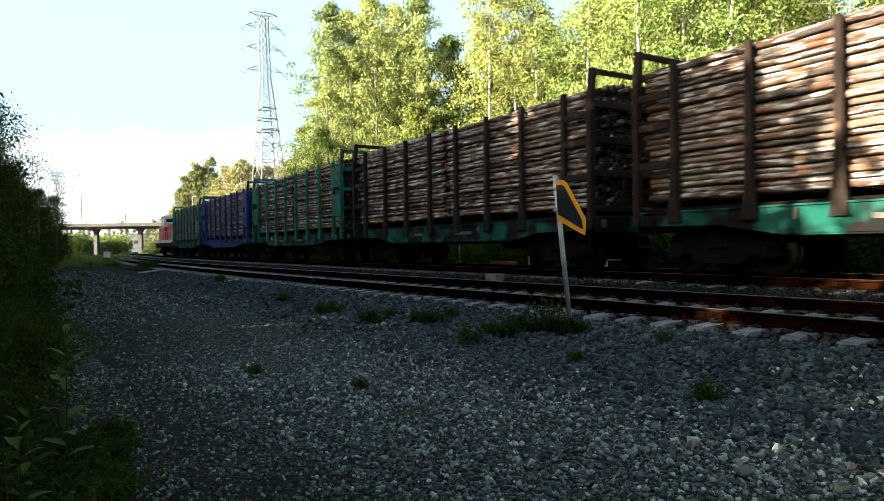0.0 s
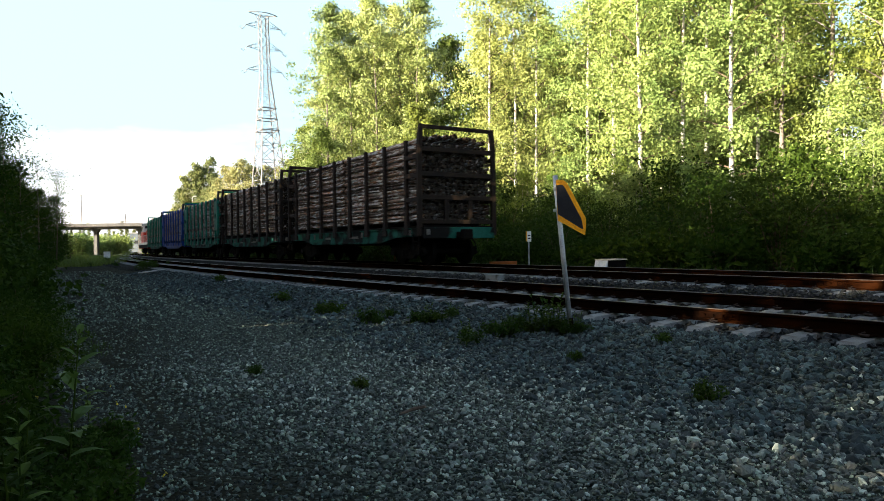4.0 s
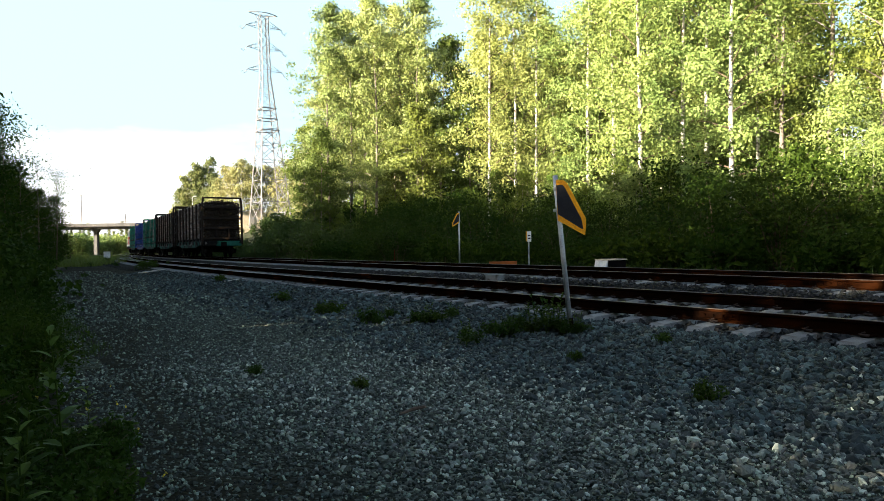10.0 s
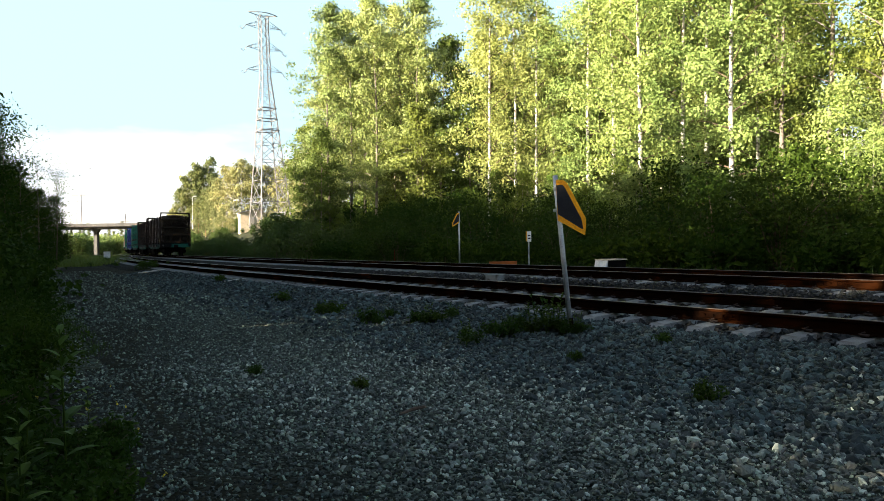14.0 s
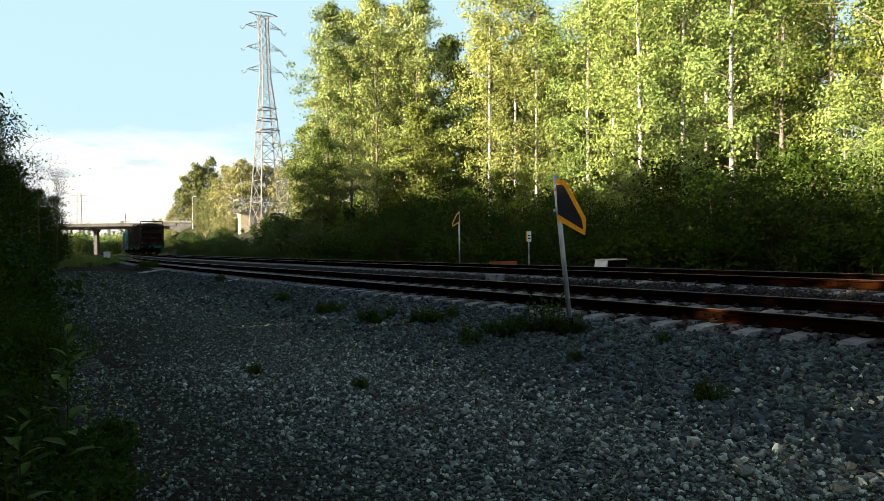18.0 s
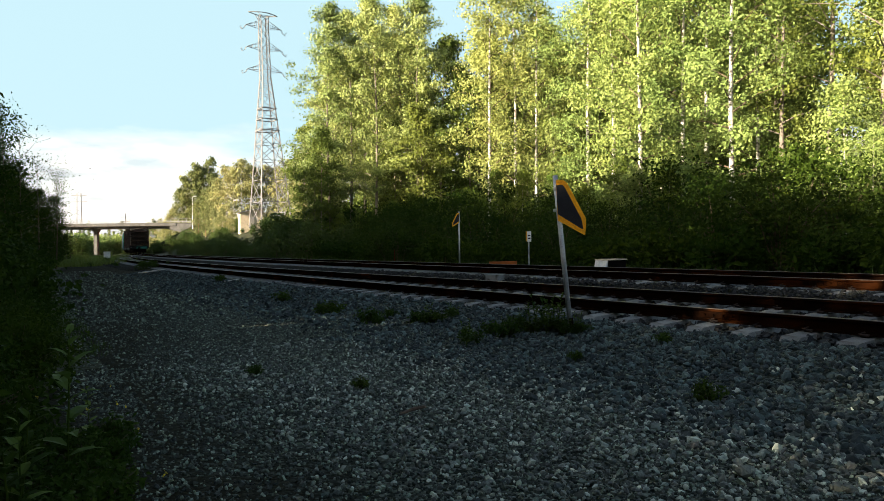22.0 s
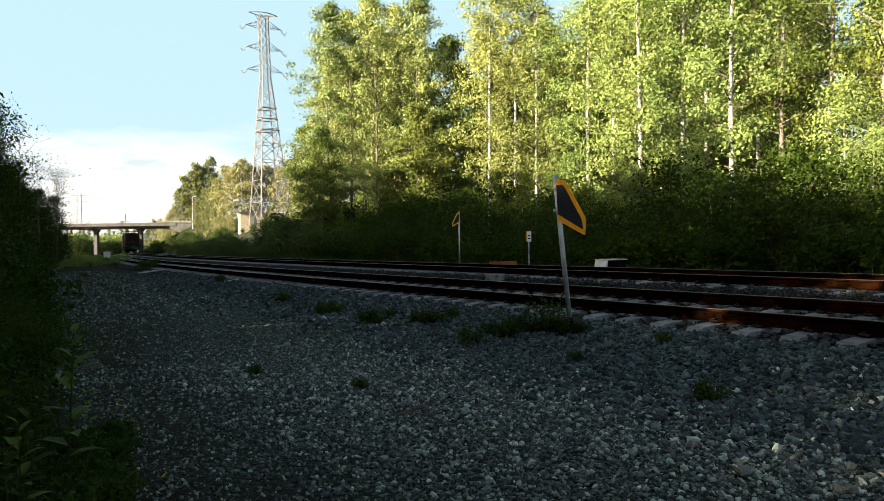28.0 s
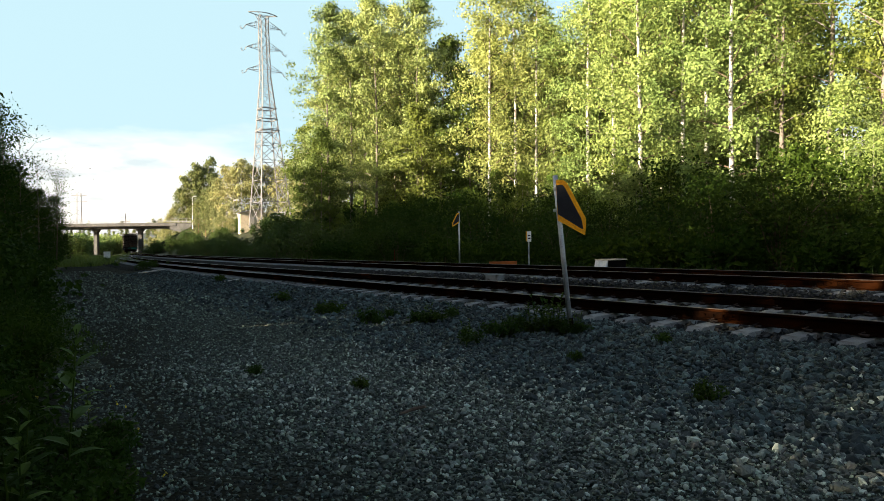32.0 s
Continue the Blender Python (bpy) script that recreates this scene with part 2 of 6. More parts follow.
M["tread"] = surface("wheel_tread", (0.25, 0.24, 0.23), (0.16, 0.14, 0.13), 4.0, 0.4, 0.1, 40.0, metal=0.8)
M["dust"] = surface("pale_dusty_steel", (0.12, 0.113, 0.10), (0.07, 0.064, 0.058), 4.0, 0.8, 0.3, 30.0)
M["red"] = surface("red_engine_paint", (0.50, 0.045, 0.02), (0.42, 0.035, 0.018), 0.8, 0.45, 0.1, 20.0, stain=(0.16, 0.05, 0.03), stain_scale=1.2, stain_at=0.68)
M["stake_red"] = surface("faded_red_stake", (0.14, 0.018, 0.008), (0.09, 0.014, 0.007), 4.0, 0.8, 0.2, 30.0)
M["cream"] = surface("light_grey_engine_paint", (0.66, 0.65, 0.60), (0.56, 0.55, 0.51), 0.8, 0.45, 0.1, 20.0)
M["glass"] = surface("dark_glass", (0.012, 0.014, 0.016), (0.02, 0.022, 0.024), 1.0, 0.16, 0.0, 10.0)
M["galv"] = surface("galvanised_steel", (0.42, 0.43, 0.44), (0.32, 0.33, 0.34), 5.0, 0.5, 0.1, 60.0, metal=0.6)
M["railing"] = surface("pale_railing_paint", (0.26, 0.26, 0.26), (0.19, 0.19, 0.19), 2.0, 0.6, 0.1, 20.0)
M["pylon"] = surface("pylon_steel", (0.20, 0.19, 0.19), (0.13, 0.125, 0.125), 1.0, 0.6, 0.0, 10.0, metal=0.2)
M["yellow"] = surface("yellow_sign_paint", (0.80, 0.36, 0.015), (0.72, 0.31, 0.015), 4.0, 0.45, 0.05, 60.0)
M["signblack"] = surface("black_sign_paint", (0.012, 0.013, 0.018), (0.02, 0.021, 0.026), 4.0, 0.45, 0.05, 60.0)
M["white"] = surface("white_paint", (0.74, 0.73, 0.70), (0.64, 0.63, 0.60), 4.0, 0.6, 0.1, 40.0)
M["orange"] = surface("orange_paint", (0.36, 0.10, 0.015), (0.22, 0.06, 0.012), 4.0, 0.7, 0.2, 40.0)
M["board"] = surface("grey_board", (0.34, 0.32, 0.29), (0.22, 0.2, 0.18), 3.0, 0.85, 0.4, 40.0, stretch=(4, 0.6, 4))
M["hut"] = surface("hut_board_wall", (0.60, 0.50, 0.36), (0.50, 0.41, 0.29), 0.8, 0.8, 0.2, 12.0)
M["roof"] = surface("grey_sheet_roof", (0.16, 0.17, 0.18), (0.12, 0.125, 0.13), 1.0, 0.5, 0.1, 10.0)
M["hall"] = surface("far_hall_wall", (0.07, 0.085, 0.10), (0.05, 0.065, 0.08), 0.2, 0.7, 0.1, 2.0)
M["asphalt"] = surface("asphalt", (0.05, 0.05, 0.052), (0.065, 0.063, 0.06), 1.0, 0.85, 0.3, 40.0)
M["birch"] = surface("birch_bark", (0.46, 0.44, 0.40), (0.30, 0.275, 0.24), 2.0, 0.8, 0.4, 14.0, stain=(0.05, 0.045, 0.04), stain_scale=4.0, stain_at=0.58, stretch=(1, 1, 2.2))
M["grey_bark"] = surface("grey_bark", (0.13, 0.11, 0.09), (0.20, 0.17, 0.14), 3.0, 0.9, 0.8, 18.0, stretch=(3, 3, 0.8))
M["pine_bark"] = surface("pine_bark", (0.26, 0.13, 0.07), (0.15, 0.10, 0.07), 2.0, 0.9, 0.8, 14.0, stretch=(2, 2, 0.7))
M["twig"] = surface("twig", (0.10, 0.07, 0.05), (0.07, 0.05, 0.035), 6.0, 0.9, 0.3, 40.0)
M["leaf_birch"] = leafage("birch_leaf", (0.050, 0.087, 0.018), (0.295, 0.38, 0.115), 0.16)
M["leaf_yellow"] = leafage("yellowish_birch_leaf", (0.11, 0.135, 0.035), (0.38, 0.42, 0.13), 0.2)
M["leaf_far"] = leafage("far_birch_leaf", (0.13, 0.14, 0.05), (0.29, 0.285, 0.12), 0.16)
M["leaf_aspen"] = leafage("aspen_leaf", (0.052, 0.085, 0.018), (0.36, 0.415, 0.13), 0.12, gloss=0.25)
M["leaf_alder"] = leafage("alder_leaf", (0.035, 0.062, 0.011), (0.17, 0.21, 0.045), 0.3)
# Darker copy of the birch leaf, with the forest-edge shade in its colour.
M["leaf_young_shade"] = leafage("shaded_young_birch_leaf", (0.026, 0.052, 0.007), (0.17, 0.23, 0.036), 0.18)
# Kept darker than real leaves so the undergrowth's shade sits in the colour.
M["leaf_bush_shade"] = leafage("shaded_bush_leaf", (0.010, 0.026, 0.0036), (0.043, 0.074, 0.0095), 0.28, gloss=0.04)
M["leaf_bank"] = leafage("bank_scrub_leaf", (0.028, 0.056, 0.012), (0.075, 0.112, 0.028), 0.4)
M["fireweed"] = leafage("fireweed_leaf", (0.062, 0.108, 0.020), (0.115, 0.17, 0.036), 0.4, gloss=0.05)
# Brighter copy of the grass: sunlight at the path's end is in its tone.
M["grass_sun_tone"] = leafage("sun_toned_grass_blade", (0.07, 0.11, 0.018), (0.15, 0.19, 0.035), 0.4)
# Leaf tone near black: the left verge's shade is put into it.
M["leaf_dark_shade"] = leafage("shaded_willow_leaf", (0.010, 0.024, 0.0026), (0.040, 0.068, 0.0068), 0.35, gloss=0.02)
M["needle"] = leafage("needle", (0.06, 0.082, 0.028), (0.155, 0.17, 0.058), 0.15)
M["grass"] = leafage("grass_blade", (0.024, 0.05, 0.008), (0.062, 0.092, 0.017), 0.4)
M["weed"] = leafage("weed_leaf", (0.016, 0.037, 0.0045), (0.052, 0.086, 0.011), 0.4, gloss=0.04)
M["flower"] = leafage("yellow_petal", (0.60, 0.46, 0.02), (0.75, 0.6, 0.05), 0.3)


# ---- ground ----
def smooth(a, b, v):
    t = np.clip((v - a) / (b - a), 0, 1)
    return t * t * (3 - 2 * t)


def swell(x, y, f=1.0):
    return np.sin(x * 1.3 * f + 1.7 * np.sin(y * 0.7 * f)) * np.cos(y * 1.1 * f + 0.6) * 0.5 + np.sin(x * 2.9 * f - y * 2.3 * f) * 0.25 + np.sin(x * 0.37 * f + y * 0.5 * f) * 0.4


def edge_of_path(s):
    """How far left of the siding the plants begin."""
    return -7.9 + 0.033 * np.clip(s, -5, 60) - 0.5 * (1 - np.clip((s - 1.5) / 3.0, 0, 1))


def ground_z(x, y):
    x, y = np.asarray(x, float), np.asarray(y, float)
    near = np.hypot(x, y) < 420
    oa, ob = track_offset(TRACK_A, x, y), track_offset(TRACK_B, x, y)
    sa, sb = track_along(TRACK_A, x, y), track_along(TRACK_B, x, y)
    zb = np.where(ob < 0, 0.42 * smooth(-2.6, -1.6, ob), 0.10 + 0.33 * (1 - smooth(1.6, 3.3, ob)))
    za = np.where(sa < END_A, 0.165 * smooth(-3.6, -1.55, oa), 0)
    za = np.where(oa > 0.6, za + 0.06, za)
    z = np.where(near, np.maximum(za, zb), 0.14)
    bank = np.where(near, 4.8 * smooth(5.0, 21.0, ob) * smooth(62, 112, sb), 4.8 * (x > -60) * (y > 0))
    bank = np.where(np.hypot(x, y) > 420, 3.0, bank)
    left = np.where(near & (sa < 170), 0.35 * (1 - smooth(edge_of_path(sa) - 3.0, edge_of_path(sa), oa)), 0)
    rough = np.where((ob > 3) | (oa < edge_of_path(sa)), 0.06, 0.012)
    z = z - FALL * np.clip(sb, -20, 260)
    return z + bank + left + rough * swell(x, y) + 0.008 * swell(x, y, 3.1)


def graded(lo, hi, step, far, grow=1.13):
    v = list(np.arange(lo, hi, step))
    d, p, q = step, v[-1], v[0]
    up, down = [], []
    while p < far:
        d *= grow
        p, q = p + d, q - d
        up.append(p)
        down.append(q)
    return np.array(down[::-1] + v + up)


TH = TRACK_B[1]
us, ws = graded(-3.0, 34.0, 0.22, 2600), graded(-3.0, 19.0, 0.2, 2600)
U, W = np.meshgrid(us, ws, indexing="ij")
GX, GY = U * math.sin(TH) + W * math.cos(TH), U * math.cos(TH) - W * math.sin(TH)
GZ = ground_z(GX, GY)
ni, nj = U.shape
idx = np.arange(ni * nj).reshape(ni, nj)
quads = np.stack([idx[:-1, :-1], idx[1:, :-1], idx[1:, 1:], idx[:-1, 1:]], -1).reshape(-1, 4)[:, ::-1]
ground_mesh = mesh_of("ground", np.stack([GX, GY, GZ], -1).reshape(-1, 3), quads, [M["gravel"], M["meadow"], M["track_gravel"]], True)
mx, my = (v[quads].mean(1) for v in (GX.ravel(), GY.ravel()))
wob = 0.35 * swell(mx, my, 1.7)
green = (track_offset(TRACK_A, mx, my) < edge_of_path(track_along(TRACK_A, mx, my)) - 1.3 * (1 - smooth(4.5, 9, track_along(TRACK_A, mx, my))) + wob) | (track_offset(TRACK_B, mx, my) > 3.0 + wob) | (np.hypot(mx, my) > 260)
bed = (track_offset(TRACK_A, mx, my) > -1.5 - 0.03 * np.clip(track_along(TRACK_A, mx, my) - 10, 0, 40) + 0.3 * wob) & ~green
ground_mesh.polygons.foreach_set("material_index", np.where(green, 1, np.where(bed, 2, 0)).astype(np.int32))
sa_, oa_ = track_along(TRACK_A, GX, GY), track_offset(TRACK_A, GX, GY)
trodden = 1 - smooth(-0.1, 1.5, oa_ - edge_of_path(sa_) - 0.12 * np.clip(sa_ - 9, 0, 30) + 0.3 * swell(GX, GY, 1.3))
ground_mesh.attributes.new("soil", "FLOAT", "POINT").data.foreach_set("value", trodden.ravel().astype(np.float32))
ground = tagged(new("ground", ground_mesh), "grey crushed gravel path with grassy verges and banks", "ground", kind="structure")


def gz(x, y):
    return float(ground_z(x, y))


def spot(track, s, off, sink=0.0, turn=0.0, size=1.0):
    """A pose on the ground beside a track."""
    x, y, a = track_at(track, s, off)
    return pose(x, y, gz(x, y) - sink, 0, 0, -math.degrees(a) + turn) @ Matrix.Scale(size, 4)


def ray_spot(px, depth):
    """Ground place at a depth ahead of the lens, px half-widths to its right."""
    x = px * depth * math.tan(radians(33.1))
    return x, depth, gz(x, depth)


# ---- tracks ----
RAIL_OUT = [(-0.07, -0.17), (0.07, -0.17), (0.07, -0.158), (0.012, -0.143), (0.009, -0.05), (0.035, -0.036), (0.035, -0.006), (0.028, 0.0), (-0.028, 0.0), (-0.035, -0.006), (-0.035, -0.036), (-0.009, -0.05), (-0.012, -0.143), (-0.07, -0.158)]


def rail(track, off, z, s0, s1, parent, label):
    ss = np.concatenate([np.arange(s0, min(40, s1), 0.61), np.arange(min(40, s1), s1 + 0.1, 2.5)])
    n = len(RAIL_OUT)
    verts, faces, mats = [], [], []
    for i, s in enumerate(ss):
        for ox, oz in RAIL_OUT:
            x, y, _ = track_at(track, s, off + ox)
            verts.append((x, y, z + oz - FALL * s))
        if i:
            for j in range(n):
                k = (j + 1) % n
                faces.append(((i - 1) * n + j, (i - 1) * n + k, i * n + k, i * n + j))
                mats.append(1 if 6 <= j <= 8 else 0)
    me = mesh_of("rail", verts, faces, [M["rust"], M["head"]])
    me.polygons.foreach_set("material_index", np.array(mats, np.int32))
    return tagged(hang(new("rail", me), parent), label)


def sleeper_mesh():
    bm = bmesh.new()
    v = []
    for x, half_top, half_bot, zt in ((-1.3, 0.10, 0.14, -0.05), (-1.22, 0.115, 0.15, 0.0), (-0.5, 0.115, 0.15, 0.0), (-0.35, 0.10, 0.13, -0.03), (0.35, 0.10, 0.13, -0.03), (0.5, 0.115, 0.15, 0.0), (1.22, 0.115, 0.15, 0.0), (1.3, 0.10, 0.14, -0.05)):
        v.append([bm.verts.new(p) for p in ((x, -half_bot, -0.22), (x, -half_top, zt), (x, half_top, zt), (x, half_bot, -0.22))])
    for a, b in zip(v, v[1:]):
        for j in range(4):
            bm.faces.new((a[j], b[j], b[(j + 1) % 4], a[(j + 1) % 4]))
    bm.faces.new(v[0])
    bm.faces.new(v[-1][::-1])
    bmesh.ops.recalc_face_normals(bm, faces=bm.faces)
    return finish(bm, "sleeper", M["concrete"])


def clip_mesh():
    bm = bmesh.new()
    for side in (-1, 1):
        box(bm, side * 0.055 - 0.035, side * 0.055 + 0.035, -0.05, 0.05, 0.0, 0.035, 0.01)
        tube(bm, [(side * 0.1, -0.05, 0.02), (side * 0.1, 0.05, 0.04), (side * 0.06, 0.0, 0.06)], 0.012, 5)
    return finish(bm, "fastening", M["clip"])


SLEEPER, CLIP = sleeper_mesh(), clip_mesh()


def lay(track, rail_top, cant, s0, s1, label, first, seat=0.185):
    base = thing("railway_track", label, "railway track", kind="structure")
    rail(track, -0.76, rail_top, s0, s1, base, "rusty steel rail with a worn head")
    rail(track, 0.76, rail_top + cant, s0, s1, base, "rusty steel rail with a worn head")
    tilt = math.degrees(math.atan2(cant, 1.52))
    s, n = first, 0
    rnd = random.Random(4)
    while s < s1 and n < 290:
        x, y, a = track_at(track, s)
        m = pose(x, y, rail_top - FALL * s + cant / 2 - seat + rnd.uniform(-0.006, 0.006), 0, 0, -math.degrees(a) + rnd.uniform(-0.8, 0.8)) @ pose(0, 0, 0, 0, -tilt, 0)
        same("sleeper", SLEEPER, base, m)
        if -2 < s < 14:
            for o in (-0.76, 0.76):
                same("fastening", CLIP, base, m @ pose(o, 0, 0.0))
        s += 0.61
        n += 1
    return base


siding = lay(TRACK_A, RAIL_A, CANT_A, -9.0, END_A, "siding with rusty rails on concrete sleepers in ballast", 3.40 - 20 * 0.61)
main_line = lay(TRACK_B, RAIL_B, CANT_B, -14.0, 330.0, "railway line with dark rails on concrete sleepers in ballast", -13.6)

# fish plates where the near rails are joined
bm = bmesh.new()
box(bm, 0.012, 0.03, -0.3, 0.3, -0.135, -0.05, 0.006)
box(bm, -0.03, -0.012, -0.3, 0.3, -0.135, -0.05, 0.006)
for by in (-0.2, -0.07, 0.07, 0.2):
    tube(bm, [(-0.05, by, -0.09), (0.05, by, -0.09)], 0.014, 6)
FISH = finish(bm, "fish_plate", M["rust"])
for track, z, cant, s, o, base in ((TRACK_A, RAIL_A, CANT_A, 5.2, -0.76, siding), (TRACK_A, RAIL_A, CANT_A, 5.6, 0.76, siding), (TRACK_B, RAIL_B, CANT_B, 6.5, -0.76, main_line), (TRACK_A, RAIL_A, CANT_A, 17.0, -0.76, siding)):
    same("fish_plate", FISH, base, place(track, s, o, z + (cant if o > 0 else 0)))


def stones(name, n, box_sb, density, size, seed, label, mat="stone", many_sided=False, mixed=0.32):
    """Angular crushed stones lying on the ground, thinned by density."""
    r = np.random.RandomState(seed)
    s0, s1, o0, o1 = box_sb
    s, o = r.uniform(s0, s1, n), r.uniform(o0, o1, n)
    d, th, k = TRACK_A
    a = th + k * s
    x = d * math.cos(th) + (math.cos(th) - np.cos(a)) / k + o * np.cos(a)
    y = -d * math.sin(th) + (np.sin(a) - math.sin(th)) / k - o * np.sin(a)
    keep = r.uniform(0, 1, n) < density(s, o)
    x, y = x[keep], y[keep]
    m = len(x)
    if many_sided:
        g = (1 + 5 ** 0.5) / 2
        corner = np.array([(0, i, j * g) for i in (-1, 1) for j in (-1, 1)] + [(i, j * g, 0) for i in (-1, 1) for j in (-1, 1)] + [(j * g, 0, i) for i in (-1, 1) for j in (-1, 1)], float) / 1.9
        f = np.array([q for q in itertools.combinations(range(12), 3) if all(abs(np.linalg.norm(corner[a_] - corner[b_]) - 2 / 1.9) < 0.01 for a_, b_ in itertools.combinations(q, 2))])
        flip = np.einsum("ij,ij->i", np.cross(corner[f[:, 1]] - corner[f[:, 0]], corner[f[:, 2]] - corner[f[:, 0]]), corner[f[:, 0]]) < 0
        f[flip] = f[flip][:, ::-1]
        v = corner[None] * (1 + r.uniform(-0.30, 0.30, (m, 12, 1))) + r.uniform(-0.12, 0.12, (m, 12, 3))
    else:
        corner = np.array([(i, j, k2) for i in (-1, 1) for j in (-1, 1) for k2 in (-1, 1)], float)
        f = np.array([(0, 1, 3, 2), (4, 6, 7, 5), (0, 4, 5, 1), (2, 3, 7, 6), (0, 2, 6, 4), (1, 5, 7, 3)])
        v = corner[None] * (1 + r.uniform(-0.42, 0.16, (m, 8, 3)))
    half = size * np.exp(r.normal(0, mixed, m))
    v *= half[:, None, None] * np.stack([np.ones(m), r.uniform(0.6, 0.95, m), r.uniform(0.45, 0.8, m)], -1)[:, None]
    q = r.normal(0, 1, (m, 4)) * np.array([1.0, 0.6, 0.6, 1.0])
    q /= np.linalg.norm(q, axis=1)[:, None]
    w_, x_, y_, z_ = q.T
    rot = np.stack([1 - 2 * (y_ * y_ + z_ * z_), 2 * (x_ * y_ - z_ * w_), 2 * (x_ * z_ + y_ * w_), 2 * (x_ * y_ + z_ * w_), 1 - 2 * (x_ * x_ + z_ * z_), 2 * (y_ * z_ - x_ * w_), 2 * (x_ * z_ - y_ * w_), 2 * (y_ * z_ + x_ * w_), 1 - 2 * (x_ * x_ + y_ * y_)], -1).reshape(m, 3, 3)
    v = np.einsum("mij,mkj->mki", rot, v)
    v += np.stack([x, y, ground_z(x, y) + half * 0.22], -1)[:, None]
    faces = (np.arange(m)[:, None, None] * len(corner) + f[None]).reshape(-1, f.shape[1])
    return tagged(new(name, mesh_of(name, v.reshape(-1, 3), faces, M[mat])), label, "ballast", kind="stuff")


stones("ballast_stones", 15000, (-3.5, 9, -5.2, -1.25), lambda s, o: smooth(-5.2, -4.0, o) * (1 - 0.5 * smooth(5, 9, s)), 0.034, 3, "dark slate-grey crushed ballast on the shoulder of the siding", "slate", True, 0.2)
stones("ballast_stones", 15000, (-6, 22, -1.25, 3.2), lambda s, o: 0.95 + 0 * s, 0.028, 5, "oily ballast stones, darkened for rail shade, between the sleepers and tracks", "track_stone")
stones("ballast_stones", 16000, (7, 40, -5.0, -1.25), lambda s, o: smooth(7, 10, s) * (1.0 - 0.8 * smooth(12, 40, s)) * smooth(-5.0, -3.0, o), 0.03, 6, "grey ballast shoulder stones along the siding", "slate")
# Paler stones put the stronger light of this near corner into their colour.
stones("ballast_stones", 2600, (-2.5, 4.2, -5.8, -2.0), lambda s, o: smooth(4.2, 1.5, s) * smooth(-5.8, -4.6, o), 0.032, 9, "ballast stones, paled for sky light, spread beside the siding", "stone", True, 0.2)
stones("path_stones", 30000, (-4, 9, -7.4, -3.6), lambda s, o: (1 - 0.8 * smooth(4.5, 9, s)) * (0.15 + 0.85 * smooth(-7.2, -5.8, o + 0.07 * s)) * (1 - 0.6 * smooth(-4.6, -3.6, o)), 0.0152, 8, "mixed pale and grey crushed stones on the gravel path", "stone", True)
stones("path_stones", 25000, (-2, 8, -8.3, -5.0), lambda s, o: 0.95 + 0 * s, 0.0105, 10, "small dark stones trodden into the path edge", "grit", True)
stones("path_stones", 9000, (13, 48, -7.4, -3.4), lambda s, o: 1 - 0.7 * smooth(20, 48, s), 0.02, 12, "scattered stones on the far gravel path", "grit")
stones("path_stones", 46000, (-4, 20, -8.0, -3.2), lambda s, o: (1 - 0.85 * smooth(8, 20, s)) * (0.75 + 0.25 * smooth(-7.4, -6.2, o)), 0.0095, 7, "small scattered stones on the gravel path", "grit")


# ---- plants ----
def leaf_cloud(r, centres, per, spread, length, width, droop=0.2, upright=0.0, face=0.6, axis=0.0):
    """Small diamond leaves round each centre, turned outward from their clump: places and corners."""
    c = np.repeat(np.asarray(centres, float), per, 0)
    n = len(c)
    d = r.normal(0, 1, (n, 3))
    c = c + d * np.asarray(spread, float)
    nrm = face * d / np.linalg.norm(d, axis=1)[:, None] + r.normal(0, 0.6, (n, 3)) + np.array([0, 0, 0.3])
    if axis:
        nrm[:, :2] += axis * c[:, :2] / (np.linalg.norm(c[:, :2], axis=1)[:, None] + 0.3)
    w = nrm / (np.linalg.norm(nrm, axis=1)[:, None] + 1e-9)
    u = r.normal(0, 1, (n, 3))
    u[:, 2] += upright - droop
    v = np.cross(w, u)
    v /= np.linalg.norm(v, axis=1)[:, None] + 1e-9
    u = np.cross(v, w)
    k = np.exp(r.normal(0, 0.22, n))[:, None]
    L, B = length * k, width * k
    verts = np.stack([c - u * L * 0.5, c - u * L * 0.05 + v * B * 0.5 + w * B * 0.15, c + u * L * 0.5, c - u * L * 0.05 - v * B * 0.5 + w * B * 0.15], 1).reshape(-1, 3)
    return verts, np.arange(n * 4).reshape(-1, 4)


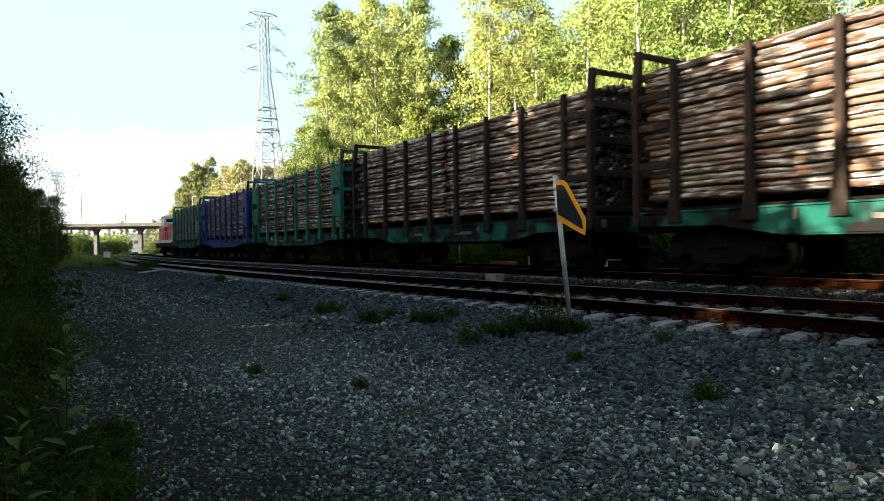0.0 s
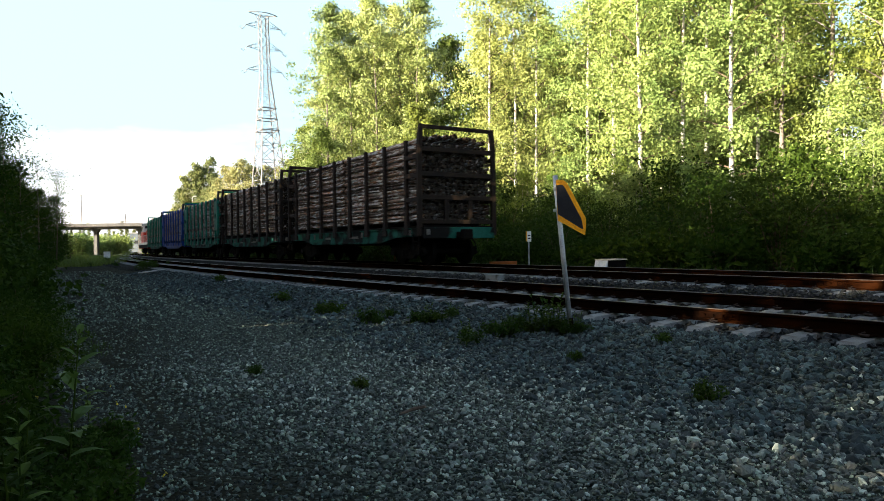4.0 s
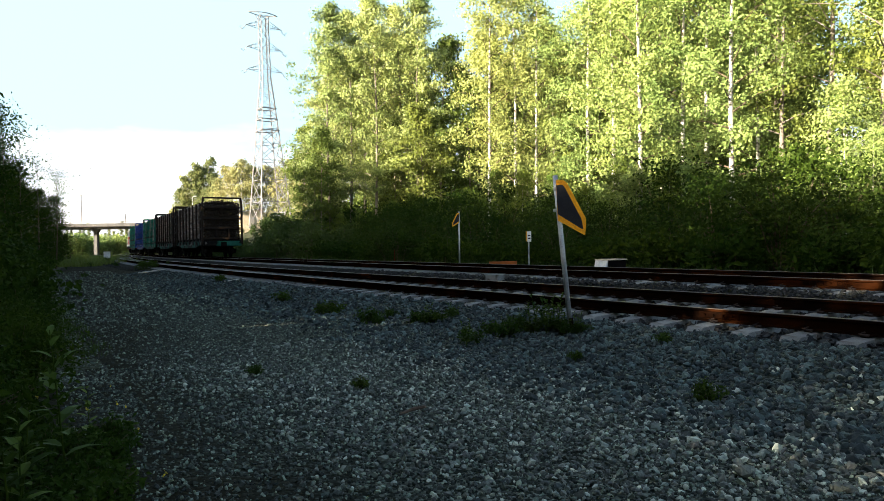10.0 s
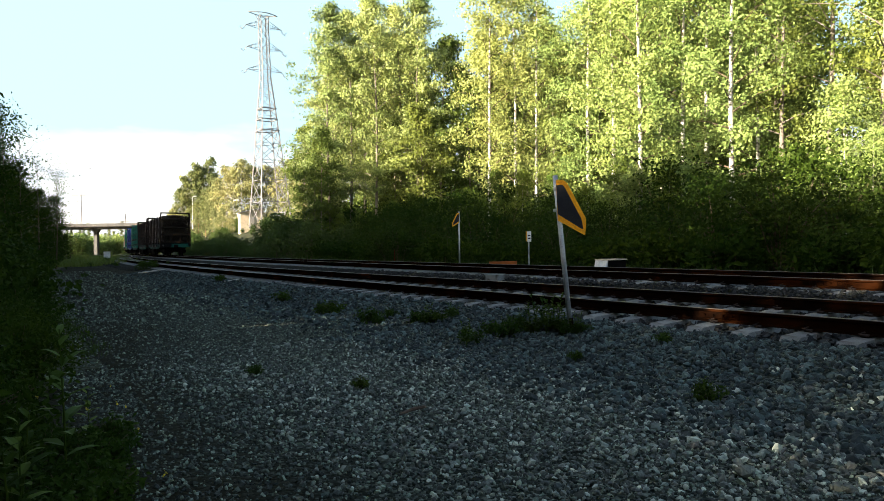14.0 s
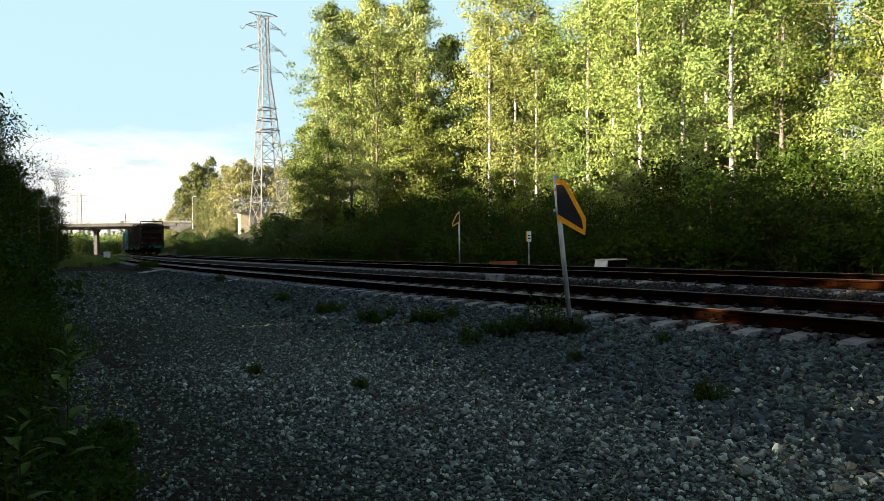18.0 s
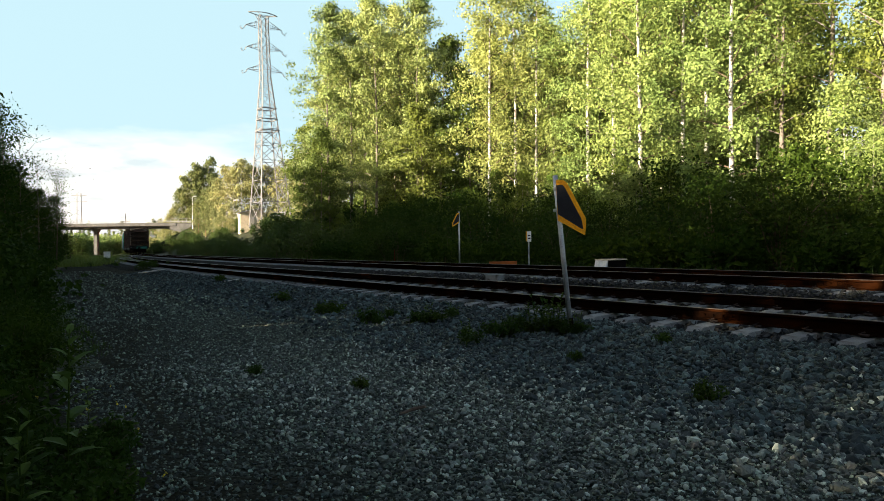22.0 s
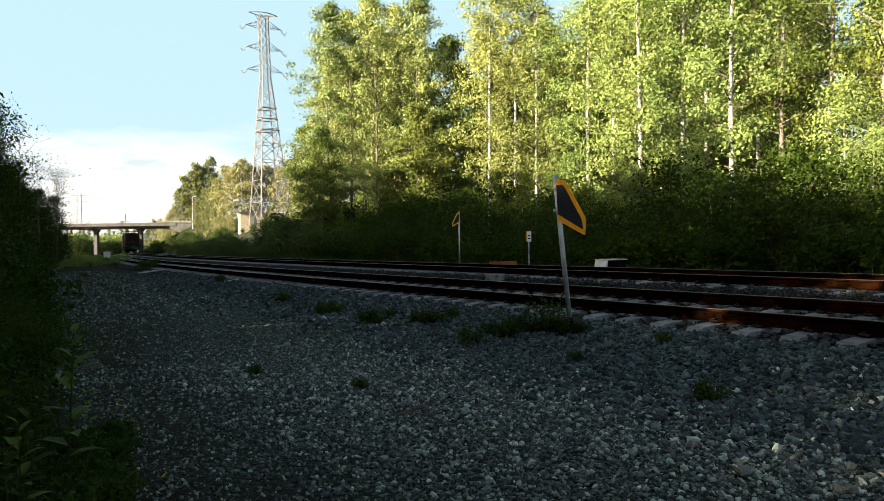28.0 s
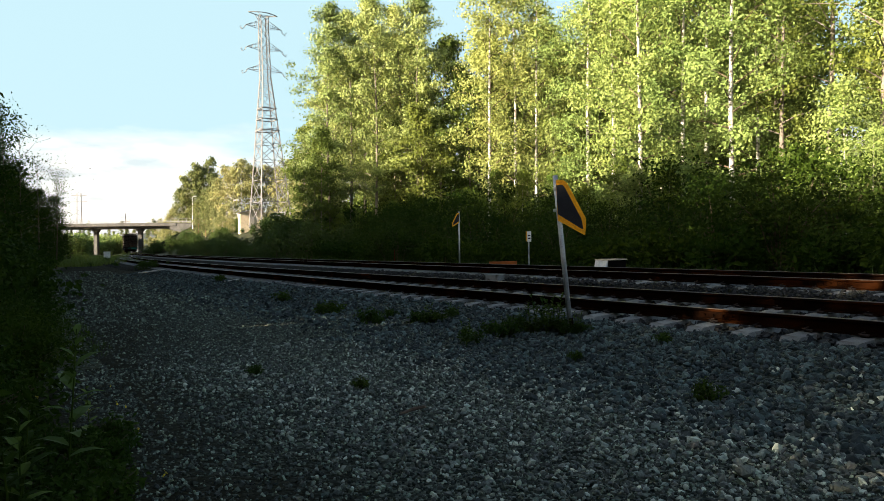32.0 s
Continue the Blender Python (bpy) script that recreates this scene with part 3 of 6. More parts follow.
def tree(name, label, height, radius, base, seed, leaf, bark, clumps=330, per=38, length=0.17, width=0.125, limbs=34, spread=0.42, trunk_r=None, cone=False, category="tree"):
    """A tapered trunk, limbs and a crown of separate leaves in clumps with gaps between."""
    r = np.random.RandomState(seed)
    rr = random.Random(seed)
    ob = thing(name, label, category)
    bend = [(rr.uniform(-1, 1) * 0.02 * height, rr.uniform(-1, 1) * 0.02 * height) for _ in range(3)]
    tr = trunk_r or height * 0.0062

    def spine(h):
        t = h / height
        return Vector((bend[0][0] * math.sin(t * 3) + bend[1][0] * t * t, bend[0][1] * math.sin(t * 3.4) + bend[1][1] * t * t, h))

    hs = [height * t for t in (0, 0.02, 0.08, 0.2, 0.35, 0.5, 0.65, 0.8, 0.92, 1.0)]
    bm = tube(bmesh.new(), [spine(h) - Vector((0, 0, 0.15 if h == 0 else 0)) for h in hs], [tr * k for k in (1.5, 1.2, 1.0, 0.9, 0.78, 0.62, 0.45, 0.28, 0.13, 0.03)], 9)
    part("trunk", bm, bark, ob, smooth=True)
    bm = bmesh.new()
    tips = []
    for i in range(limbs):
        t = (i + rr.random()) / limbs
        h = base + (height * 0.985 - base) * t
        if cone:
            env = radius * (1 - t) ** 0.85 + 0.15
        else:
            env = radius * (0.45 + 0.55 * math.sin(math.pi * min(1, 0.18 + t * 0.72))) * (1 - t ** 5) * rr.uniform(0.6, 1.12)
        q = i * 2.4 + rr.uniform(-0.5, 0.5)
        rise = (-0.15 if cone else 0.30 + 0.75 * t) * env * rr.uniform(0.6, 1.3)
        p0 = spine(h)
        d = Vector((math.cos(q), math.sin(q), 0))
        p1 = p0 + d * env * 0.5 + Vector((0, 0, rise * 0.65))
        p2 = p0 + d * env + Vector((rr.uniform(-0.3, 0.3), rr.uniform(-0.3, 0.3), rise * (0.85 if not cone else 1)))
        lr = max(0.012, tr * 0.34 * (1 - t * 0.7))
        tube(bm, [p0, p1, p2], [lr, lr * 0.55, 0.006], 5, False)
        tips.append((p0, p1, p2, env))
    tagged(part("limbwork", bm, bark if bark != M["birch"] else M["twig"], ob, smooth=True), kind="stuff")
    cent = []
    while len(cent) < clumps:
        p0, p1, p2, env = tips[int(rr.random() ** 0.95 * len(tips))]
        t = rr.uniform(0.25, 1.08) ** 0.8
        c = p0.lerp(p1, t * 2) if t < 0.5 else p1.lerp(p2, t * 2 - 1)
        j = 0.16 * env + 0.12
        cent.append((c.x + rr.gauss(0, j), c.y + rr.gauss(0, j), c.z + rr.gauss(0, j * 0.8)))
    verts, faces = leaf_cloud(r, cent, per, (spread, spread, spread * 0.7), length, width, 0.5, axis=0.5)
    crown = hang(new("crown", mesh_of("crown", verts, faces, leaf)), ob)
    return ob


def bush(name, label, height, radius, seed, leaf, clumps=60, per=21, length=0.15, width=0.095, spread=0.2, category="bush"):
    r = np.random.RandomState(seed)
    rr = random.Random(seed)
    ob = thing(name, label, category)
    bm = bmesh.new()
    cent = []
    for i in range(11):
        q, lean = i * 2.4, rr.uniform(0.15, 1.0)
        tip = Vector((math.cos(q) * radius * lean, math.sin(q) * radius * lean, height * rr.uniform(0.65, 1.05) * (1 - 0.35 * lean)))
        mid = tip * 0.5 + Vector((0, 0, height * 0.15))
        foot = Vector((math.cos(q) * 0.12, math.sin(q) * 0.12, -0.12))
        tube(bm, [foot, mid, tip], [0.022 * height / 2, 0.012 * height / 2, 0.004], 5, False)
        for _ in range(clumps // 11 + 1):
            t = rr.uniform(0.12, 1.05)
            c = foot.lerp(mid, t * 2) if t < 0.5 else mid.lerp(tip, t * 2 - 1)
            cent.append((c.x + rr.gauss(0, radius * 0.2), c.y + rr.gauss(0, radius * 0.2), max(0.05, c.z + rr.gauss(0, height * 0.08))))
    tagged(part("stemwork", bm, M["twig"], ob), kind="stuff")
    verts, faces = leaf_cloud(r, cent, per, (spread, spread, spread * 0.8), length, width, 0.3)
    tagged(hang(new("foliage", mesh_of("foliage", verts, faces, leaf)), ob), kind="stuff")
    return ob


def put(made, used, m):
    """The first time the thing itself, later a copy of it."""
    if made.name in used:
        return copy_thing(made, m)
    used.add(made.name)
    made.matrix_basis = m
    return made


used = set()
BIRCH = [tree("birch_tree", "tall birch with a pale trunk and light green sunlit leaves", 21, 3.0, 2.5, 11, M["leaf_birch"], M["birch"], clumps=290, per=66, length=0.125, width=0.092, spread=0.27),
         tree("birch_tree", "slender birch with a pale trunk and bright green leaves", 19, 2.5, 3.0, 12, M["leaf_birch"], M["birch"], clumps=250, per=66, length=0.125, width=0.092, spread=0.26),
         tree("birch_tree", "tall birch with yellowish hanging foliage", 22, 2.8, 4.5, 13, M["leaf_yellow"], M["birch"], clumps=270, per=48, length=0.17, width=0.11, spread=0.3)]
ALDER = [tree("aspen_tree", "tall grey-barked aspen with dense green foliage", 23, 2.9, 5.5, 21, M["leaf_aspen"], M["grey_bark"], clumps=270, per=62, length=0.17, width=0.125, spread=0.3),
         tree("alder_tree", "dark grey-barked alder with deep green foliage", 17, 3.0, 2.0, 22, M["leaf_alder"], M["grey_bark"], clumps=300, per=26, length=0.24, width=0.18, spread=0.36),
         tree("aspen_tree", "thin-crowned dark aspen with sky between its boughs", 20, 2.6, 6.0, 23, M["leaf_alder"], M["grey_bark"], clumps=150, per=60, length=0.13, width=0.1, spread=0.28)]
YOUNG = [tree("young_birch", "young birch with shade-darkened leaves at the forest edge", 8.5, 1.7, 0.6, 31, M["leaf_young_shade"], M["birch"], clumps=150, per=34, spread=0.25, limbs=22, length=0.14, width=0.10),
         tree("willow_tree", "bushy willow, leaves darkened for shade, beside the gravel path", 6.6, 1.7, 0.3, 32, M["leaf_dark_shade"], M["grey_bark"], clumps=260, per=40, spread=0.28, limbs=30, length=0.11, width=0.06),
         tree("rowan_tree", "slender rowan, leaves darkened for shade, among bushes beside the path", 7.4, 1.3, 0.5, 33, M["leaf_dark_shade"], M["grey_bark"], clumps=200, per=36, spread=0.25, limbs=26, length=0.12, width=0.06)]
BUSH = [bush("bush", "dense green bush with leaves darkened for shade", 2.6, 1.5, 41, M["leaf_bush_shade"], clumps=70, per=44, length=0.105, width=0.065),
        bush("bush", "dense green bush with leaves darkened for shade", 1.7, 1.3, 42, M["leaf_bush_shade"], clumps=60, per=44, length=0.105, width=0.065),
        bush("bush", "low leafy willow scrub on the verge", 1.3, 1.0, 43, M["leaf_dark_shade"], clumps=50)]
BANK = [bush("bank_bush", "dark green scrub on the bank beside the line", 2.4, 1.7, 46, M["leaf_bank"], clumps=52, per=30, length=0.15, width=0.085, spread=0.25),
        bush("bank_bush", "dark green scrub on the bank beside the line", 1.8, 1.6, 47, M["leaf_bank"], clumps=48, per=30, length=0.15, width=0.085, spread=0.25)]
UNDER = bush("undergrowth_bush", "undergrowth with shade-darkened green leaves inside the forest", 2.5, 1.7, 48, M["leaf_bush_shade"], clumps=70, per=44, length=0.095, width=0.06, spread=0.24)
NEARB = bush("verge_bush", "fine-leaved willow scrub, darkened for shade, beside the path", 1.5, 0.95, 49, M["leaf_dark_shade"], clumps=100, per=36, length=0.085, width=0.04, spread=0.14)
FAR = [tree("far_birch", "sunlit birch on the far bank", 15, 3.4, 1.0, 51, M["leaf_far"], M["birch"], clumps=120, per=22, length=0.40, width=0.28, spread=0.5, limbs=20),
       tree("far_spruce", "dark conical spruce on the far bank", 17, 2.8, 0.6, 52, M["needle"], M["pine_bark"], clumps=130, per=13, length=0.75, width=0.3, spread=0.45, limbs=44, cone=True),
       tree("far_pine", "tall pine with a brown-green crown on the far bank", 17, 2.7, 2.5, 53, M["needle"], M["pine_bark"], clumps=230, per=24, length=0.34, width=0.2, spread=0.55, limbs=26)]

rnd = random.Random(77)
# forest on the far side of the line
FOREST = ((592, 66, "a", 0.9), (600, 74, "a", 1.0), (690, 75, "a", 1.2), (648, 66, "a", 1.15), (590, 60, "a", 1.10), (622, 63, "a", 1.12), (665, 58, "a", 1.09), (708, 63, "a", 1.14), (748, 58, "a", 1.10), (790, 64, "d", 1.22), (562, 60, "d", 0.5), (572, 58, "d", 0.55), (720, 72, "d", 1.0), (700, 60, "d", 0.6), (748, 56, "d", 0.62),
          (868, 47, "y", 1.0), (912, 51, "y", 1.05), (952, 47, "y", 0.95), (830, 58, "d", 0.8), (985, 58, "d", 0.85),
          (1045, 40, "b", 0.95), (1088, 36, "c", 1.0), (1136, 31, "c", 1.0), (1176, 37, "b", 1.0), (1216, 31, "c", 0.95), (1256, 34, "b", 1.0), (1302, 25.5, "c", 0.9), (1345, 34, "b", 0.95),
          (1385, 46, "d", 1.0), (1412, 56, "d", 0.9), (1390, 31, "e", 0.95), (1456, 27, "e", 1.0), (1560, 23, "e", 0.9), (1610, 25, "b", 1.0), (1640, 29, "b", 1.0), (1700, 24, "c", 1.0), (1790, 26, "b", 1.0), (1900, 24, "a", 0.9), (2050, 22, "b", 1.0), (2300, 21, "d", 1.1), (2700, 20, "b", 1.0),
          (1010, 60, "d", 0.9), (1070, 52, "d", 0.95), (1120, 48, "d", 0.9), (1190, 50, "d", 1.0), (1290, 48, "d", 0.9), (880, 66, "d", 1.0), (930, 68, "d", 1.0), (1590, 52, "d", 0.9), (1630, 45, "d", 1.0), (1720, 40, "d", 1.0))
KIND = {"a": ALDER[0], "d": ALDER[1], "e": ALDER[2], "b": BIRCH[0], "c": BIRCH[1], "y": BIRCH[2]}
for x, dep, k, size in FOREST:
    gx = (x - 784) / 1202.6 * dep
    put(KIND[k], used, pose(gx, dep, gz(gx, dep) - 0.05, 0, 0, rnd.uniform(0, 360)) @ Matrix.Scale(size, 4))
for x, dep, size in ((1510, 24, 0.78), (1440, 25, 0.6), (1375, 27, 0.7), (1240, 27, 0.62), (1190, 29, 0.7), (1100, 31, 0.75), (1040, 33, 0.6), (985, 36, 0.75), (930, 38, 0.8), (880, 40, 0.85), (830, 44, 0.75), (770, 48, 0.7), (700, 52, 0.7), (640, 55, 0.65), (605, 57, 0.6), (592, 60, 0.7), (1570, 24, 0.7), (1650, 22, 0.8)):
    gx = (x - 784) / 1202.6 * dep
    put(YOUNG[0], used, pose(gx, dep, gz(gx, dep) - 0.05, 0, 0, rnd.uniform(0, 360)) @ Matrix.Scale(size, 4))
# Same young birch in the brighter leaf tone, standing where sun should fall.
SUNLIT = tree("young_birch", "young birch with the paler green leaves used for sun at the forest edge", 8.0, 2.0, 0.6, 34, M["leaf_birch"], M["birch"], clumps=150, per=40, spread=0.26, limbs=24, length=0.11, width=0.08)
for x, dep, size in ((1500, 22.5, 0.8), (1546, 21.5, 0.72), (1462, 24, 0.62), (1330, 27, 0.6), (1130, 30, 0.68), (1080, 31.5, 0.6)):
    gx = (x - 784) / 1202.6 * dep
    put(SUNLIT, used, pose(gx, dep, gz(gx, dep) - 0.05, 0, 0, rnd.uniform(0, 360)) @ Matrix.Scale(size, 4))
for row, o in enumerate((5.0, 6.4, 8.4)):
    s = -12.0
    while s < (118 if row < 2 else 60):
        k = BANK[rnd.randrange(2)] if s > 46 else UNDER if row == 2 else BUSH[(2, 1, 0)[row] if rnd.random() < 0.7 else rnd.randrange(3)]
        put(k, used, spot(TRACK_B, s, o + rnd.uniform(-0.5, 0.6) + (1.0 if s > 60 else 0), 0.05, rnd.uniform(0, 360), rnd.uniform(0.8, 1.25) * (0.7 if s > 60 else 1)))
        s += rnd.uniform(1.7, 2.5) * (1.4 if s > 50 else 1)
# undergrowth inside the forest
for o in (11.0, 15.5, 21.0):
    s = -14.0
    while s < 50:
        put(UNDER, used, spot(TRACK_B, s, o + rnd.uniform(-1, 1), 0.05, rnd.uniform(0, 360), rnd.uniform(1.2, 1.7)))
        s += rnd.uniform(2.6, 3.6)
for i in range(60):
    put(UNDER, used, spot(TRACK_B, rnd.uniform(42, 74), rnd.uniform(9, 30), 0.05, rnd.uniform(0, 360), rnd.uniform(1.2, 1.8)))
# darker trees closing the view between the trunks
for i in range(15):
    dep = rnd.uniform(80, 98)
    gx = (548 + i * 32 + rnd.uniform(-8, 8) - 784) / 1202.6 * dep
    if 2 <= i <= 3:
        continue
    put(ALDER[1], used, pose(gx, dep, gz(gx, dep) - 0.9, 0, 0, rnd.uniform(0, 360)) @ Matrix.Scale(rnd.uniform(0.62, 0.85), 4))
for i in range(24):
    dep = rnd.uniform(74, 84)
    gx = (572 + i * 13 - 784) / 1202.6 * dep
    put(UNDER, used, pose(gx, dep, gz(gx, dep) - 0.1, 0, 0, rnd.uniform(0, 360)) @ Matrix.Scale(rnd.uniform(1.6, 2.0) if i < 9 else rnd.uniform(2.4, 3.2), 4))
for i in range(9):
    dep = rnd.uniform(52, 60)
    gx = (1050 + i * 49 + rnd.uniform(-10, 10) - 784) / 1202.6 * dep
    put(ALDER[1], used, pose(gx, dep, gz(gx, dep) - 0.1, 0, 0, rnd.uniform(0, 360)) @ Matrix.Scale(rnd.uniform(0.62, 0.8), 4))
# deep wood behind the sunlit edge
for x in range(600, 1720, 38):
    if 1440 < x < 1560 or 770 < x < 850 or (x > 1040 and (x // 38) % 2):
        continue
    dep = rnd.uniform(74, 96) if x < 1040 else rnd.uniform(50, 66)
    gx = (x + rnd.uniform(-9, 9) - 784) / 1202.6 * dep
    put(ALDER[1], used, pose(gx, dep, gz(gx, dep) - 0.1, 0, 0, rnd.uniform(0, 360)) @ Matrix.Scale(rnd.uniform(1.1, 1.35), 4))
# scrub on the bank towards the bridge
for i in range(130):
    s, o = rnd.uniform(58, 165), rnd.uniform(6, 21)
    bx, by, _a = track_at(TRACK_B, s, o)
    low_here = 0.5 if -0.305 < bx / by < -0.262 and by < 124 else 1.0
    put(BANK[rnd.randrange(2)], used, spot(TRACK_B, s, o, 0.1, rnd.uniform(0, 360), rnd.uniform(0.5, 0.85) * low_here))
for i in range(22):
    bx, by = (rnd.uniform(268, 352) - 784) / 1202.6 * 176, rnd.uniform(170, 181)
    put(BANK[rnd.randrange(2)], used, pose(bx, by, gz(bx, by) - 0.1, 0, 0, rnd.uniform(0, 360)) @ Matrix.Scale(rnd.uniform(0.8, 1.5), 4))
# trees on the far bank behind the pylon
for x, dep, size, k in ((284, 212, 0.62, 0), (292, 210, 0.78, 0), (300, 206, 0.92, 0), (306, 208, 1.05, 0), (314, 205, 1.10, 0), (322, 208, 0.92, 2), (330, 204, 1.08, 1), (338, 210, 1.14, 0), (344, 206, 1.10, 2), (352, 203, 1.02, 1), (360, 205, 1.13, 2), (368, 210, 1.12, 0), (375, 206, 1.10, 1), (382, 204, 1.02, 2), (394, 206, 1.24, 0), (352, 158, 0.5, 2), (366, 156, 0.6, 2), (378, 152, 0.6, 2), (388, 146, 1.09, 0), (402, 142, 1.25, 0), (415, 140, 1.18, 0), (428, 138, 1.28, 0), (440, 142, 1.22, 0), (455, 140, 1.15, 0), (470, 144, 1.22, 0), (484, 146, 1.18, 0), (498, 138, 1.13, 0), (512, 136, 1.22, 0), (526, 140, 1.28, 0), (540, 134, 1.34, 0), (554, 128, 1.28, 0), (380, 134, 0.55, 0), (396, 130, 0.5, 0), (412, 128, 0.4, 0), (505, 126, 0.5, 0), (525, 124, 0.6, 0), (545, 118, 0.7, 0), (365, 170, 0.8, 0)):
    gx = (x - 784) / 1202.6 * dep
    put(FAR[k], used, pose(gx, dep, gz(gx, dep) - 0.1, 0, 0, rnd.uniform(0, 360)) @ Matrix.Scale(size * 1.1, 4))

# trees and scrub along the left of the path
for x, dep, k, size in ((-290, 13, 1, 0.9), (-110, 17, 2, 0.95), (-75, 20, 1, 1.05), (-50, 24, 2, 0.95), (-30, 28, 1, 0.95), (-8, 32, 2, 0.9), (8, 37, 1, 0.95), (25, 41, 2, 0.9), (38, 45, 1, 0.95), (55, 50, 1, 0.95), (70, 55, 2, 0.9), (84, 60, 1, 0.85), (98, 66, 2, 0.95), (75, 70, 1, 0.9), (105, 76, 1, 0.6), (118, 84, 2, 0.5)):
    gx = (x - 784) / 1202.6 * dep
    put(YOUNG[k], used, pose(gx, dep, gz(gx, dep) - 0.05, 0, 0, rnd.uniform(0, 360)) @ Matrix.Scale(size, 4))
SPARSE = [tree("bare_sapling", "sparse thin sapling with few leaves against the sky", 7.0, 2.2, 2.0, 81, M["leaf_dark_shade"], M["twig"], clumps=60, per=12, length=0.085, width=0.04, limbs=20, spread=0.35, trunk_r=0.04),
          tree("bare_sapling", "drooping small birch sapling beside the path", 6.6, 0.7, 2.0, 82, M["leaf_dark_shade"], M["twig"], clumps=100, per=18, length=0.09, width=0.045, limbs=26, spread=0.2, trunk_r=0.04)]
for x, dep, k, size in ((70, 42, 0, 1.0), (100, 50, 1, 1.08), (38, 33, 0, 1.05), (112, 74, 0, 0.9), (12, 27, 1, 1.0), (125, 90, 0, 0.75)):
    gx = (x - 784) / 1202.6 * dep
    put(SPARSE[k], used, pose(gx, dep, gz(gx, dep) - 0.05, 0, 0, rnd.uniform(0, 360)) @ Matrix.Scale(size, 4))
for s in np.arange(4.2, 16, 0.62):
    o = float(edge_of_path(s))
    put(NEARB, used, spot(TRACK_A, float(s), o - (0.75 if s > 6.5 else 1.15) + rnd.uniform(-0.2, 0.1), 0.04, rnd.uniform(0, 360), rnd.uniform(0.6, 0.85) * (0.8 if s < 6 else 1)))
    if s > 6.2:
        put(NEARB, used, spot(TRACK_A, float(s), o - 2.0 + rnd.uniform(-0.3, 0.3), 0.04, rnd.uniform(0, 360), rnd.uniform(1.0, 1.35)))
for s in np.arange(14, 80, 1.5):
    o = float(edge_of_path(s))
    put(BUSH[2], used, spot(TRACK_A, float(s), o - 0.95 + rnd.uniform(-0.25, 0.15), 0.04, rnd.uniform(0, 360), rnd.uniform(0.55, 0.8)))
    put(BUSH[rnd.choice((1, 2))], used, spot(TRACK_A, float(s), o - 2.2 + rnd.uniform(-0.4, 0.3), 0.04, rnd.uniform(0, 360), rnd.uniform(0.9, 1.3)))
# the unseen wood behind the path, out of which the low sun comes
WOOD = [tree("wood_alder", "dense alder in the wood behind the path", 17, 4.2, 1.2, 71, M["leaf_alder"], M["grey_bark"], clumps=230, per=6, length=0.85, width=0.65, spread=0.5),
        tree("wood_birch", "leafy birch out of view behind the path, shaping the sun", 16, 3.2, 2.0, 72, M["leaf_alder"], M["birch"], clumps=180, per=6, length=0.72, width=0.55, spread=0.5),
        tree("wood_pine", "high-crowned pine out of view behind the path, added to shape the sun", 15.6, 2.6, 11.0, 73, M["needle"], M["pine_bark"], clumps=170, per=6, length=0.8, width=0.6, spread=0.5)]
# Tree heights and gaps are chosen for where sun and shade should fall.
s = -48.0
while s < 168:
    tall = 1.0 + 0.1 * float(smooth(18, 30, s)) + 0.2 * float(smooth(28, 44, s))
    tall *= 1 - 0.22 * float(smooth(70, 90, s))
    gap = 6.0 < s < 6.8
    open_below = 18.0 < s < 29.5 or 32.0 < s < 42.0
    if gap:
        s += 3.2
        continue
    for o in ((-14.5, -17.5, -21.0) if s < 4 else (-16.5, -20.5, -24.0) if s < 120 else (-26.0, -30.0)):
        size = rnd.uniform(0.83, 0.92) * (1.0 if s < 30 else 1.08) if open_below else rnd.uniform(0.76, 0.9) * (0.62 if 2 < s < 4 else tall)
        put(WOOD[2] if open_below else WOOD[0] if rnd.random() < 0.7 else WOOD[1], used, spot(TRACK_A, s - (1.7 if 2 < s < 4 else 0) + rnd.uniform(-0.7, 0.7), o + rnd.uniform(-1.0, 1.0), 0.05, rnd.uniform(0, 360), size))
    s += 3.2
# Shrunken trees out of view, added to break up sun on rails and gravel.
for s, o in ((5.5, -16.0), (6.0, -13.8), (5.4, -19.0), (5.15, -14.4)):
    put(WOOD[1], used, spot(TRACK_A, s, o, 0.05, rnd.uniform(0, 360), 0.36))
for s in (3.8, 4.4, 5.0):
    put(WOOD[2], used, spot(TRACK_A, s, -13.6, 0.05, rnd.uniform(0, 360), 0.30))
for s in (0.0, 1.0, 6.8, 7.6, 8.4, 9.2, 7.2, 8.8):
    put(WOOD[1], used, spot(TRACK_A, s, -13.2 + rnd.uniform(-0.5, 0.5), 0.05, rnd.uniform(0, 360), 0.33 if 5.8 < s < 8 else 0.42))

# Low trees added out of view so only flecks of sun reach the train.
for s in np.arange(16.5, 43.5, 1.0):
    put(WOOD[1], used, spot(TRACK_A, float(s), -14.2 + rnd.uniform(-0.6, 0.6), 0.05, rnd.uniform(0, 360), rnd.choice((0.44, 0.66, 0.74, 0.8))))


# Bushes added out of view to block low sun from the near ground.
for s, o, size in ((1.0, -12.2, 0.95), (1.9, -12.0, 0.9), (2.8, -12.2, 0.95), (3.6, -12.0, 0.9), (4.4, -12.2, 1.0), (5.2, -12.0, 1.0), (6.1, -12.2, 1.0), (7.0, -12.0, 1.0), (-1.0, -10.6, 0.75), (0.1, -10.4, 0.7), (1.2, -10.6, 0.7), (2.3, -10.5, 0.7), (3.3, -10.6, 0.62), (4.4, -10.7, 0.92), (5.3, -10.8, 0.95)):
    put(BUSH[0], used, spot(TRACK_A, s, o, 0.04, rnd.uniform(0, 360), size * 0.95))


